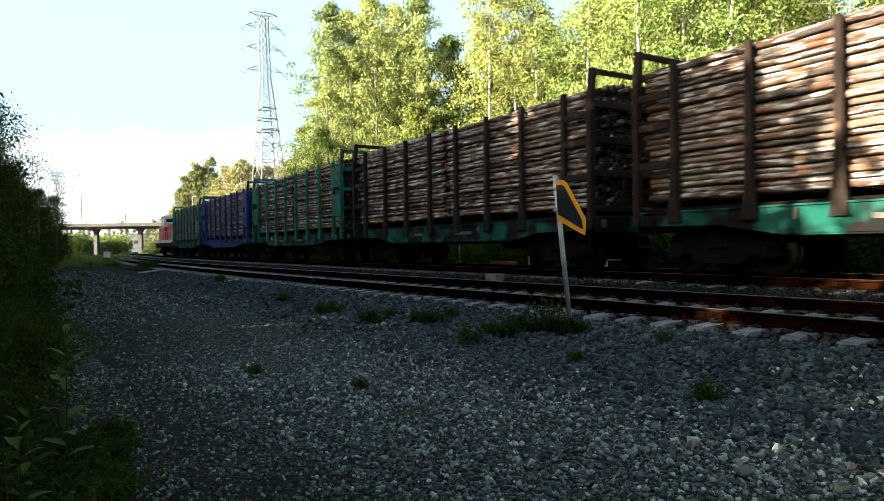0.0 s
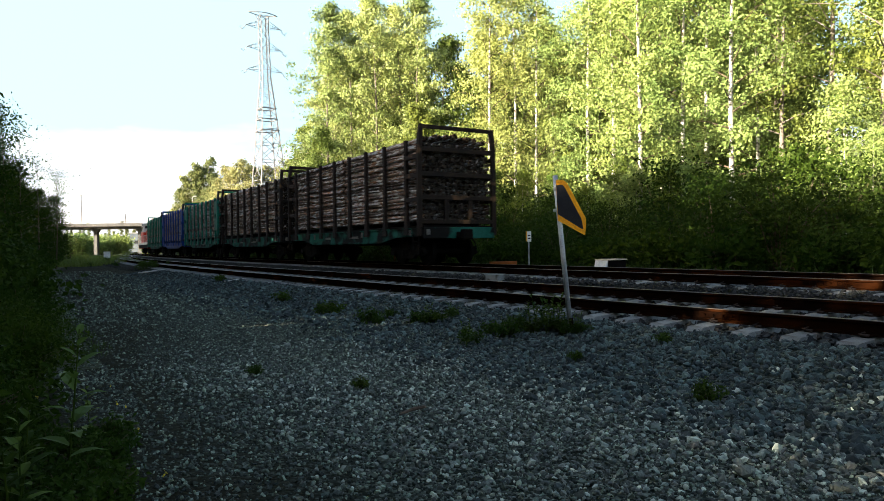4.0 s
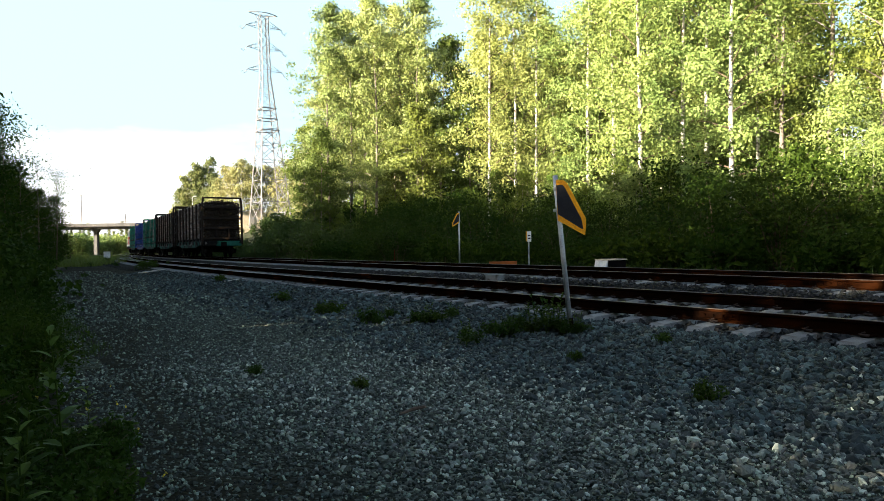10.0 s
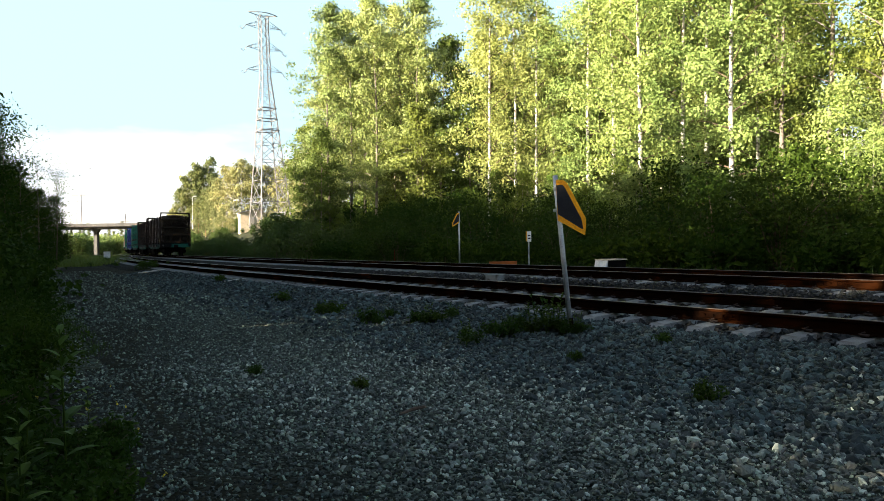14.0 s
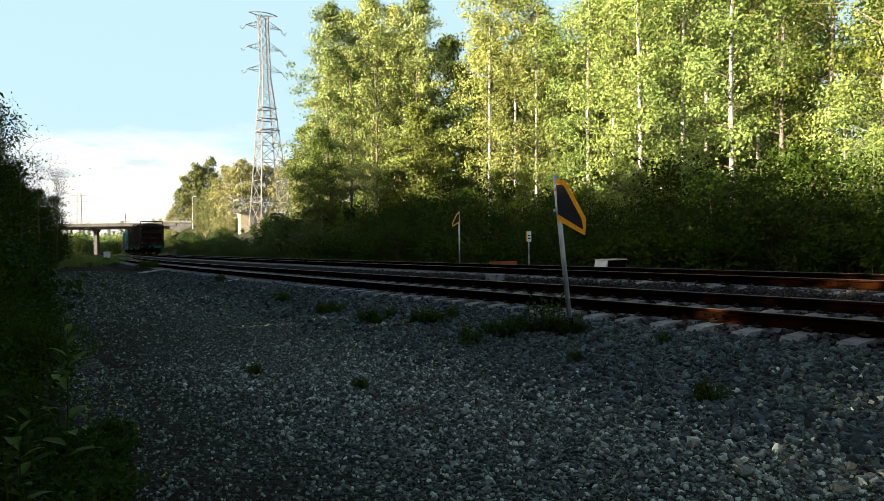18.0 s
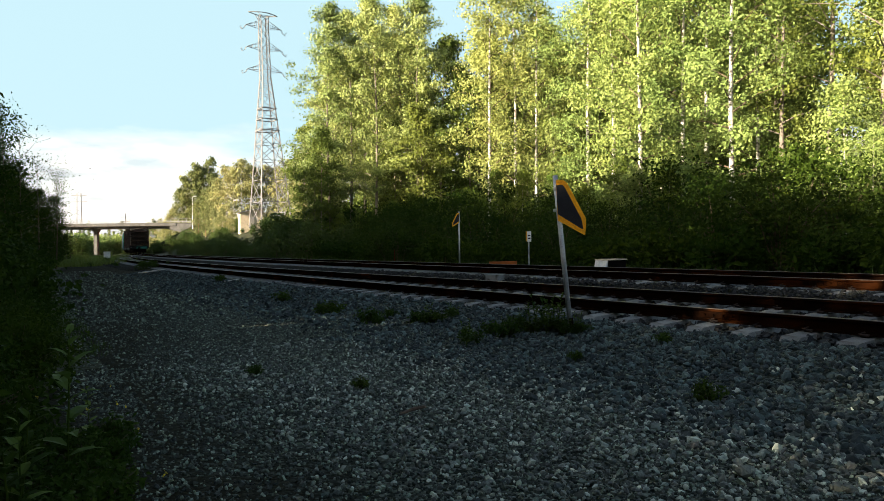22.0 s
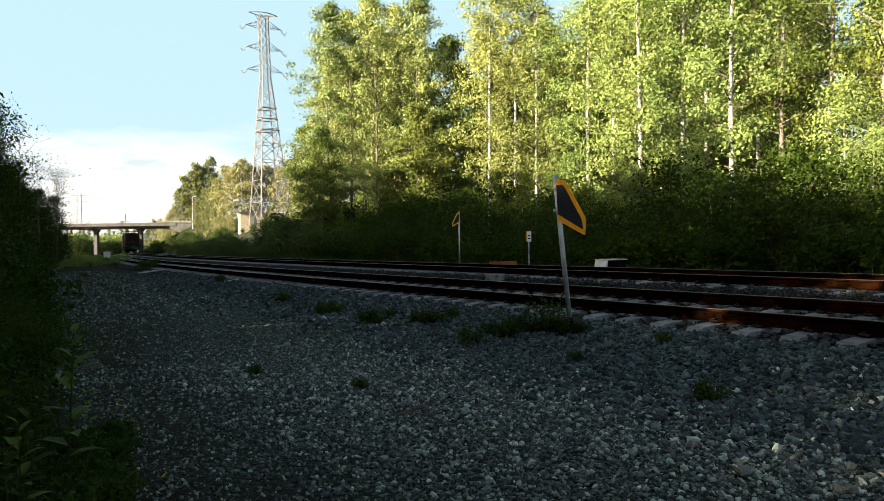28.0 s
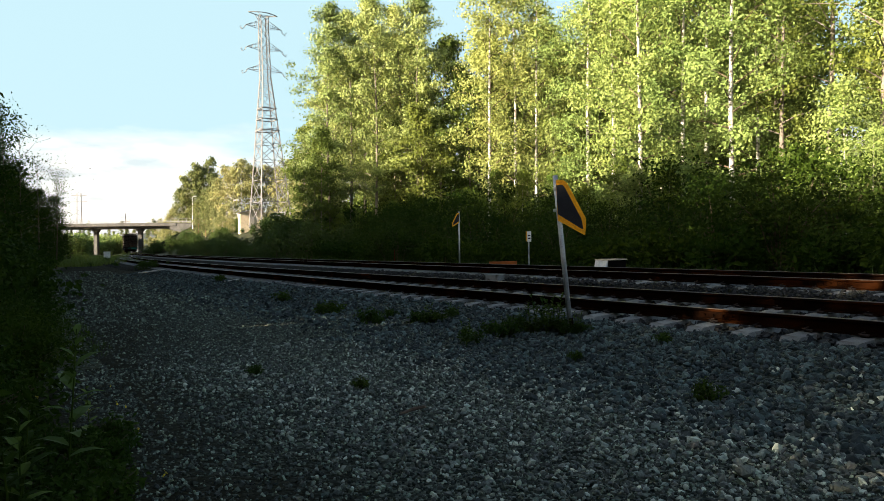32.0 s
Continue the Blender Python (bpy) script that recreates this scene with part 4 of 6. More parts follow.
def blades(name, label, places, height, width, per, spread, material, seed, category="grass"):
    """Grass blades bent outward, many on one sheet of stuff."""
    r = np.random.RandomState(seed)
    c = np.repeat(np.asarray(places, float), per, 0)
    n = len(c)
    c[:, :2] += r.normal(0, spread, (n, 2))
    c[:, 2] = ground_z(c[:, 0], c[:, 1]) - 0.01
    q = r.uniform(0, 2 * math.pi, n)
    d = np.stack([np.cos(q), np.sin(q), 0 * q], -1)
    sd = np.stack([-np.sin(q), np.cos(q), 0 * q], -1)
    h = height * np.exp(r.normal(0, 0.3, n))[:, None]
    lean = r.uniform(0.1, 0.8, n)[:, None]
    up = np.array([0, 0, 1.0])
    m1 = c + up * h * 0.6 + d * h * lean * 0.35
    tip = c + up * h * (1 - 0.4 * lean) + d * h * lean
    w = width * (0.6 + 0.8 * r.uniform(0, 1, n))[:, None]
    verts = np.stack([c - sd * w * 0.5, c + sd * w * 0.5, m1 + sd * w * 0.5, m1 - sd * w * 0.5, tip + sd * w * 0.08, tip - sd * w * 0.08], 1).reshape(-1, 3)
    f = np.array([(0, 1, 2, 3), (3, 2, 4, 5)])
    faces = (np.arange(n)[:, None, None] * 6 + f[None]).reshape(-1, 4)
    return tagged(new(name, mesh_of(name, verts, faces, material)), label, category, kind="stuff")


def scatter(n, track, s0, s1, off, seed):
    r = random.Random(seed)
    out = []
    for _ in range(n):
        s = r.uniform(s0, s1)
        x, y, _a = track_at(track, s, off(s, r))
        out.append((x, y, 0.0))
    return out


blades("verge_grass", "long dark green grass along the path edge", scatter(300, TRACK_A, 9, 40, lambda s, r: float(edge_of_path(s)) - abs(r.gauss(0, 0.7)) + 0.1, 1), 0.085, 0.007, 18, 0.10, M["grass"], 2)
blades("verge_grass", "long sunlit grass beyond the railway line", scatter(500, TRACK_B, -10, 70, lambda s, r: 3.2 + abs(r.gauss(0, 0.9)), 3), 0.4, 0.02, 12, 0.18, M["grass"], 4)

blades("path_grass", "grass toned bright for sun where the path ends before the bridge", scatter(1500, TRACK_A, 62, 150, lambda s, r: -5.4 + r.gauss(0, 2.2), 14), 0.38, 0.03, 10, 0.3, M["grass_sun_tone"], 15)


def weed(name, label, seed, height=0.75, leaves=16, leaf_len=0.2, stems=1, material=None, broad=0.16, category="wild plant"):
    """Upright stems with long pointed leaves."""
    rr = random.Random(seed)
    ob = thing(name, label, category)
    bs, bl = bmesh.new(), bmesh.new()
    for k in range(stems):
        q0 = k * 2.1 + rr.random()
        lean = Vector((math.cos(q0), math.sin(q0), 0)) * (0.12 * height * (1 if stems > 1 else 0.3))
        h = height * rr.uniform(0.75, 1.05)
        foot = lean * 0.3
        top = foot + lean * 1.5 + Vector((0, 0, h))
        tube(bs, [foot - Vector((0, 0, 0.03)), foot.lerp(top, 0.5) + lean * 0.1, top], [0.007, 0.006, 0.003], 5)
        for i in range(leaves):
            t = 0.15 + 0.85 * (i + 0.5) / leaves
            p = foot.lerp(top, t)
            q = i * 2.4 + q0
            L = leaf_len * (1.1 - 0.55 * abs(t - 0.45) * 1.6) * rr.uniform(0.8, 1.2)
            up = 0.25 + 0.9 * t
            d = Vector((math.cos(q), math.sin(q), up)).normalized()
            side = Vector((-math.sin(q), math.cos(q), 0))
            w = L * broad
            pts = [(0, 0.2), (0.3, 1.0), (0.65, 0.75), (1.0, 0.03)]
            prev = None
            for u, ww in pts:
                c = p + d * L * u - Vector((0, 0, 0.35 * L * u * u))
                a, b = bl.verts.new(c - side * w * ww + Vector((0, 0, 0.25 * w * ww))), bl.verts.new(c + side * w * ww + Vector((0, 0, 0.25 * w * ww)))
                mid = bl.verts.new(c)
                if prev:
                    bl.faces.new((prev[0], prev[2], mid, a))
                    bl.faces.new((prev[2], prev[1], b, mid))
                prev = (a, b, mid)
    part("stem", bs, M["weed"], ob)
    tagged(part("foliage", bl, material or M["weed"], ob), kind="stuff")
    return ob


def at_px(x, depth, turn=0.0, size=1.0, sink=0.0):
    """A pose on the ground, x measured across a 1568 wide view at a depth."""
    gx = (x - 784) / 1202.6 * depth
    return pose(gx, depth, gz(gx, depth) - sink, 0, 0, turn) @ Matrix.Scale(size, 4)


# ---- plants near the path ----
FIREWEED = weed("fireweed", "tall fireweed with long pale green leaves", 5, 1.0, 12, 0.25, material=M["fireweed"], broad=0.165)
SWAY_AT = at_px(108, 3.6, 0, 0.86)
FIREWEED.matrix_basis = SWAY_AT
copy_thing(FIREWEED, at_px(32, 2.75, 100, 0.62))
copy_thing(FIREWEED, at_px(158, 4.2, 200, 0.5))
low = weed("wild_plant", "low leafy plant in the dark verge", 6, 0.5, 12, 0.16, 3)
low.matrix_basis = at_px(15, 2.8, 40)
for x, dep, size, q in ((60, 3.4, 0.45, 80), (20, 3.6, 0.6, 310), (95, 3.0, 0.35, 170), (-10, 2.7, 0.45, 20), (45, 2.6, 0.4, 60), (85, 2.75, 0.4, 110), (130, 2.7, 0.3, 160), (30, 3.1, 0.5, 150), (5, 2.9, 0.5, 250), (70, 2.9, 0.35, 210)):
    copy_thing(low, at_px(x, dep, q, size))
for x, dep, size, q in ((928, 9.5, 0.7, 15), (942, 9.35, 0.85, 75), (955, 9.5, 1.0, 140), (968, 9.2, 0.8, 220), (982, 9.4, 1.0, 300), (996, 9.1, 0.75, 40), (1022, 9.0, 0.6, 180), (905, 9.3, 0.6, 90), (826, 8.7, 0.7, 10), (800, 11.0, 0.6, 60), (757, 10.9, 0.7, 200), (1252, 5.5, 0.42, 50), (1244, 5.6, 0.35, 160)):
    copy_thing(low, at_px(x, dep, q, size))
VERGE = bush("weed_clump", "small green weed clump growing in the ballast", 0.34, 0.32, 61, M["weed"], clumps=22, per=14, length=0.07, width=0.035, spread=0.06, category="wild plant")
VERGE.matrix_basis = at_px(655, 11.6, 0, 0.8)
for x, dep, size in ((690, 12.0, 0.6), (672, 11.4, 0.5), (740, 11.2, 0.8), (757, 11.0, 0.6), (775, 11.0, 0.7), (800, 11.4, 0.6), (830, 9.0, 0.8), (872, 9.6, 0.7), (895, 9.3, 0.8), (915, 9.7, 0.8), (940, 9.4, 0.6), (985, 9.3, 0.75), (1003, 9.0, 0.6), (1028, 9.0, 0.6), (960, 9.8, 0.5), (590, 13.0, 1.0), (500, 16.0, 1.0), (570, 13.5, 0.8), (1250, 5.5, 0.62), (1020, 7.6, 0.4), (1175, 8.0, 0.5), (450, 7.0, 0.4), (635, 6.2, 0.4), (255, 40, 2.2), (270, 42, 2.0), (390, 24, 1.0), (150, 34, 0.8), (205, 52, 1.1), (160, 58, 1.4), (225, 64, 1.3), (188, 72, 1.6), (140, 27, 0.7), (300, 48, 1.2), (130, 20, 0.6)):
    copy_thing(VERGE, at_px(x, dep, rnd.uniform(0, 360), size))
rv = random.Random(15)
for i in range(46):
    copy_thing(VERGE, at_px(rv.uniform(-20, 225), rv.uniform(2.6, 4.4), rv.uniform(0, 360), rv.uniform(0.35, 0.75)))
pts = scatter(60, TRACK_A, 0.5, 9, lambda s, r: float(edge_of_path(s)) + r.uniform(-1.7, -0.1), 9)
r9 = np.random.RandomState(9)
cloud = [(x, y, gz(x, y) + random.Random(i).uniform(0.03, 0.12)) for i, (x, y, _) in enumerate(pts)]
fv, ff = leaf_cloud(r9, cloud, 4, 0.008, 0.018, 0.014)
tagged(new("yellow_flowers", mesh_of("yellow_flowers", fv, ff, M["flower"])), "tiny yellow buttercups in the verge grass", "flowers", kind="stuff")
cloud = [(x, y, gz(x, y) + 0.42) for x, y, _ in scatter(110, TRACK_B, 2, 6.5, lambda s, r: 3.3 + r.uniform(0, 1.1), 10)]
fv, ff = leaf_cloud(r9, cloud, 8, (0.08, 0.08, 0.1), 0.035, 0.03)
tagged(new("yellow_flowers", mesh_of("yellow_flowers", fv, ff, M["flower"])), "patch of yellow meadow flowers beyond the line", "flowers", kind="stuff")


# ---- signs and trackside things ----
def plough_sign(m, mirror=1, lean=0.0, top=2.06, size=1.0):
    ob = thing("warning_sign", "black angular board with a yellow border on a grey pole", "sign", m, "trackside signs")
    bm = tube(bmesh.new(), [(0, 0, -0.1), (-0.10 * lean, 0, 1.0), (-0.20 * lean, 0, top + 0.06)], 0.034, 12)
    part("pole", bm, M["galv"], ob, "leaning galvanised pole, rusty at its foot", True)
    if lean:
        part("rusty_foot", tube(bmesh.new(), [(0, 0, -0.08), (-0.016, 0, 0.16)], 0.0365, 12), M["rust"], ob, "rusty foot", True)
    x0, zt = -0.19 * lean, top
    out = [(0.0, 0.0), (0.105, -0.01), (0.15, -0.05), (0.395, -0.53), (0.40, -0.60), (0.385, -0.77), (0.34, -0.745), (0.02, -0.56)]
    inn = [(0.004, -0.075), (0.088, -0.075), (0.115, -0.105), (0.338, -0.545), (0.362, -0.68), (0.345, -0.685), (0.022, -0.475)]
    bm = prism(bmesh.new(), [(x0 + mirror * x * size, zt + z * size) for x, z in out], -0.044, -0.040)
    board = part("board", bm, M["yellow"], ob, "folded yellow board")
    part("field", prism(bmesh.new(), [(x0 + mirror * x * size, zt + z * size) for x, z in inn], -0.049, -0.0445), M["signblack"], board, "black field")
    for z in (-0.12, -0.42):
        bm = bmesh.new()
        box(bm, x0 - 0.040, x0 + 0.040, -0.0395, 0.04, zt + z * size - 0.02, zt + z * size + 0.02, 0.005)
        part("bracket", bm, M["galv"], board)
    return ob


plough_sign(at_px(1012, 9.3, -8), 1, 1.0)
plough_sign(at_px(815, 29.4, 8), -1, 0.0, 2.5, 0.78)

ob = thing("post_sign", "small white and yellow marker plate on a thin post", "sign", at_px(938, 25.2, 12), "trackside signs")
part("post", tube(bmesh.new(), [(0, 0, -0.1), (0, 0, 1.55)], 0.028, 8), M["galv"], ob)
plate = part("plate", boxed(-0.075, 0.085, -0.05, -0.03, 1.18, 1.56, 0.005), M["white"], ob, "white plate")
part("edge_strip", boxed(-0.125, -0.075, -0.052, -0.028, 1.20, 1.56, 0.005), M["yellow"], plate, "yellow side strip")
for z in (1.30, 1.41):
    part("bar", boxed(-0.05, 0.05, -0.054, -0.0505, z - 0.02, z + 0.02), M["signblack"], plate, "dark bar")

ob = thing("cable_cover", "low box with a sloped white end and yellow-edged lid", "equipment box", at_px(1080, 21.0, 28, 1, 0.03))
bm = bmesh.new()
prism(bm, [(-0.36, 0.0), (0.45, 0.0), (0.45, 0.60), (-0.26, 0.60)], -0.25, 0.25)
part("case", bm, M["black"], ob, "dark case")
bm = bmesh.new()
prism(bm, [(-0.46, 0.02), (-0.364, 0.02), (-0.264, 0.60), (-0.32, 0.60)], -0.26, 0.26)
part("end_plate", bm, M["white"], ob, "sloped white end plate")
part("lid", boxed(-0.34, 0.50, -0.28, 0.28, 0.602, 0.64, 0.008), M["hut"], ob, "tan lid")

ob = thing("orange_beam", "weathered orange painted beam lying on low blocks", "beam", at_px(892, 25.6, 20))
part("beam", boxed(-0.55, 0.55, -0.07, 0.07, 0.34, 0.47, 0.012), M["orange"], ob)
part("block", boxed(-0.45, -0.3, -0.12, 0.12, -0.05, 0.34, 0.01), M["board"], ob)
part("block", boxed(0.3, 0.45, -0.12, 0.12, -0.05, 0.34, 0.01), M["board"], ob)

x, y, a = track_at(TRACK_B, 14.6, -1.75)
thing("concrete_block", "grey concrete cable block beside the line", "block", pose(x, y, gz(x, y) - 0.05, 0, 0, -math.degrees(a)), bm=boxed(-0.2, 0.2, -0.28, 0.28, 0, 0.19, 0.015), material=M["concrete"])

for xx, dep, h in ((452, 62, 1.1), (700, 34, 0.9)):
    ob = thing("marker_stake", "thin red wooden marker stake in the verge", "stake", at_px(xx, dep))
    part("stake", boxed(-0.02, 0.02, -0.02, 0.02, -0.1, h, 0.004), M["stake_red"], ob)

ob = thing("cabinet", "small white trackside cabinet on a concrete foot", "cabinet", at_px(190, 88, 20))
part("foot", boxed(-0.4, 0.4, -0.25, 0.25, -0.1, 0.15, 0.02), M["concrete"], ob)
part("body", boxed(-0.38, 0.38, -0.22, 0.22, 0.15, 1.05, 0.015), M["white"], ob, "white painted body")
part("lid", boxed(-0.42, 0.42, -0.27, 0.27, 1.05, 1.1, 0.01), M["roof"], ob)

for x0, d0, x1, d1 in ((248, 33.0, 312, 41.0), (402, 23.4, 462, 26.5)):
    p = Vector(((x0 - 784) / 1202.6 * d0, d0, 0)); q = Vector(((x1 - 784) / 1202.6 * d1, d1, 0))
    mid = (p + q) / 2
    ob = thing("board", "pale weathered board lying across the gravel", "board", pose(mid.x, mid.y, gz(mid.x, mid.y) + 0.01, 0, 0, math.degrees(math.atan2(q.y - p.y, q.x - p.x))), bm=boxed(-(q - p).length / 2, (q - p).length / 2, -0.1, 0.1, 0, 0.05, 0.008), material=M["board"])
ob = thing("stick", "dark broken stick lying on the gravel", "stick", at_px(730, 5.25, 30), bm=tube(bmesh.new(), [(-0.12, 0, 0.02), (0, 0.03, 0.035), (0.09, 0.0, 0.05), (0.14, 0.06, 0.03)], [0.008, 0.014, 0.012, 0.005], 6), material=M["twig"])


# ---- bridge, road bank, pylons, buildings ----
BY, BT = 187.0, 8.15


def bridge():
    ob = thing("road_bridge", "grey concrete road bridge with a pale railing over the line", "bridge", pose(0, BY, 0))
    x0, x1 = -150.0, -71.5
    part("deck", boxed(x0, x1, -4.2, 4.2, BT - 0.75, BT, 0.03), M["bridge"], ob)
    part("edge_beam", boxed(x0, x1, -4.55, -4.2, BT - 0.62, BT + 0.22, 0.02), M["bridge"], ob, "pale edge beam")
    part("edge_beam", boxed(x0, x1, 4.2, 4.55, BT - 0.62, BT + 0.22, 0.02), M["bridge"], ob, "pale edge beam")
    for gy in (-2.6, 2.6):
        part("girder", boxed(x0, x1, gy - 0.5, gy + 0.5, BT - 1.2, BT - 0.75, 0.03), M["bridge"], ob)
    for px in (-83.0, -95.2, -107.5, -120.0):
        bm = bmesh.new()
        prism(bm, [(px - 0.46, gz(px, BY) - 1.0), (px + 0.46, gz(px, BY) - 1.0), (px + 0.5, BT - 2.1), (px + 1.2, BT - 1.2), (px - 1.2, BT - 1.2), (px - 0.5, BT - 2.1)], -0.6, 0.6)
        part("pillar", bm, M["bridge"], ob, "flared concrete pillar")
    bm = bmesh.new()
    prism(bm, [(-73.2, BT - 1.6), (-66.0, BT - 3.6), (-62.0, BT - 3.6), (-62.0, BT - 0.1), (-71.4, BT - 0.1), (-71.4, BT - 0.76), (-73.2, BT - 0.76)], -4.4, 4.4)
    part("abutment", bm, M["bridge"], ob, "pale concrete abutment")
    for side in (-4.4, 4.4):
        for i in range(40):
            xx = x0 + 2.2 * i
            part("railing_post", boxed(xx - 0.045, xx + 0.045, side - 0.045, side + 0.045, BT + 0.2, BT + 1.25), M["railing"], ob)
        for z in (0.45, 0.85, 1.22):
            part("railing_bar", boxed(x0, x0 + 86, side - 0.03, side + 0.03, BT + z - 0.03, BT + z + 0.03), M["railing"], ob)


bridge()

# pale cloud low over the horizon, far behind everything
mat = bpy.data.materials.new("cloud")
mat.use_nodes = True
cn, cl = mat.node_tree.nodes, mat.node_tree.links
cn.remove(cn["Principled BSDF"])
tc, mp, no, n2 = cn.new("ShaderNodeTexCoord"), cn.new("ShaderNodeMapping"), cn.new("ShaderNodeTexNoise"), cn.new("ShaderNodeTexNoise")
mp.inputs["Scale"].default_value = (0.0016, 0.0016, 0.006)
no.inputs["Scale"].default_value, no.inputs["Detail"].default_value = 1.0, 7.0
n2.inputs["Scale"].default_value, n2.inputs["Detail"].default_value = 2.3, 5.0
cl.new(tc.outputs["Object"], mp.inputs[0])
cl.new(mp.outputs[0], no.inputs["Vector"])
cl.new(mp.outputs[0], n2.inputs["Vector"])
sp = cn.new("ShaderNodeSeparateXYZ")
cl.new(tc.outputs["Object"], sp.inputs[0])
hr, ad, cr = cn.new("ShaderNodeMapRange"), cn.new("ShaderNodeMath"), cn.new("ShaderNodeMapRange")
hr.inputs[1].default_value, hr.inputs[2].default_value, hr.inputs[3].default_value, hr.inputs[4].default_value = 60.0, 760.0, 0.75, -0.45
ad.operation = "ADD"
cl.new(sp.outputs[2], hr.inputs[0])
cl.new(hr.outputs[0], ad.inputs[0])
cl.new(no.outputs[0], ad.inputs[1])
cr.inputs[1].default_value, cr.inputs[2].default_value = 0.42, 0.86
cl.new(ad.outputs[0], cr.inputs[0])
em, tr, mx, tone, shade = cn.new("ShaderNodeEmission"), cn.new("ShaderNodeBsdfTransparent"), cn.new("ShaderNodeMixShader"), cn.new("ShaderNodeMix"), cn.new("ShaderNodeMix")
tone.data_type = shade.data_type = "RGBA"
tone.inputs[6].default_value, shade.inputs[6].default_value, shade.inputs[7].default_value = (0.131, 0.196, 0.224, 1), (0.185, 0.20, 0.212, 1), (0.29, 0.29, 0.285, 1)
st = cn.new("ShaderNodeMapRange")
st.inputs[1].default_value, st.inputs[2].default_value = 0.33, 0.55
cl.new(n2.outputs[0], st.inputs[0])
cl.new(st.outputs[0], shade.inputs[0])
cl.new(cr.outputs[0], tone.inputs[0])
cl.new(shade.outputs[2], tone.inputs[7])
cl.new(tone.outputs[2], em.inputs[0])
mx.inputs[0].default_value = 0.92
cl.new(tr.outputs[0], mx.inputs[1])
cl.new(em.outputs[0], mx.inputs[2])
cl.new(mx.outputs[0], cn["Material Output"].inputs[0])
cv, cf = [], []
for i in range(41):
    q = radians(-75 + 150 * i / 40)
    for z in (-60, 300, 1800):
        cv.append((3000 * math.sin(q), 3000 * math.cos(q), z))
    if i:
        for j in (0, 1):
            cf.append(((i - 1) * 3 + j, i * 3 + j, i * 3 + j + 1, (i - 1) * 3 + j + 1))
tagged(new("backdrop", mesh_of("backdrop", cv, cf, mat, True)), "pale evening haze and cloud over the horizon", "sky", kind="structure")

bm = bmesh.new()
prism(bm, [(-74.5, 2.0), (-70.0, BT - 2.2), (-66, BT - 0.3), (20.0, BT - 0.3), (20.0, 0.0), (-74.5, 0.0)], -4.6, 4.6)
for v in bm.verts:
    if v.co.z < 2.5:
        v.co.y *= 2.6
thing("embankment", "grassy road embankment at the end of the bridge", "embankment", pose(0, BY, 0), kind="structure", bm=bm, material=M["meadow"])
thing("road", "asphalt road across the bridge", "road", pose(0, BY, 0), kind="structure", bm=boxed(-150, 20, -3.4, 3.4, BT + 0.004 - 0.4, BT + 0.05), material=M["asphalt"])

ob = thing("street_lamp", "slim grey street lamp at the bridge end", "street lamp", pose(-66.8, BY - 5.0, BT - 1.6))
part("pole", tube(bmesh.new(), [(0, 0, 0), (0, 0, 8.6)], [0.11, 0.07], 8), M["galv"], ob)
part("arm", tube(bmesh.new(), [(0, 0, 8.55), (0.7, 0, 8.8)], 0.05, 6), M["galv"], ob)
part("head", boxed(0.5, 1.3, -0.15, 0.15, 8.72, 8.9, 0.03), M["galv"], ob)


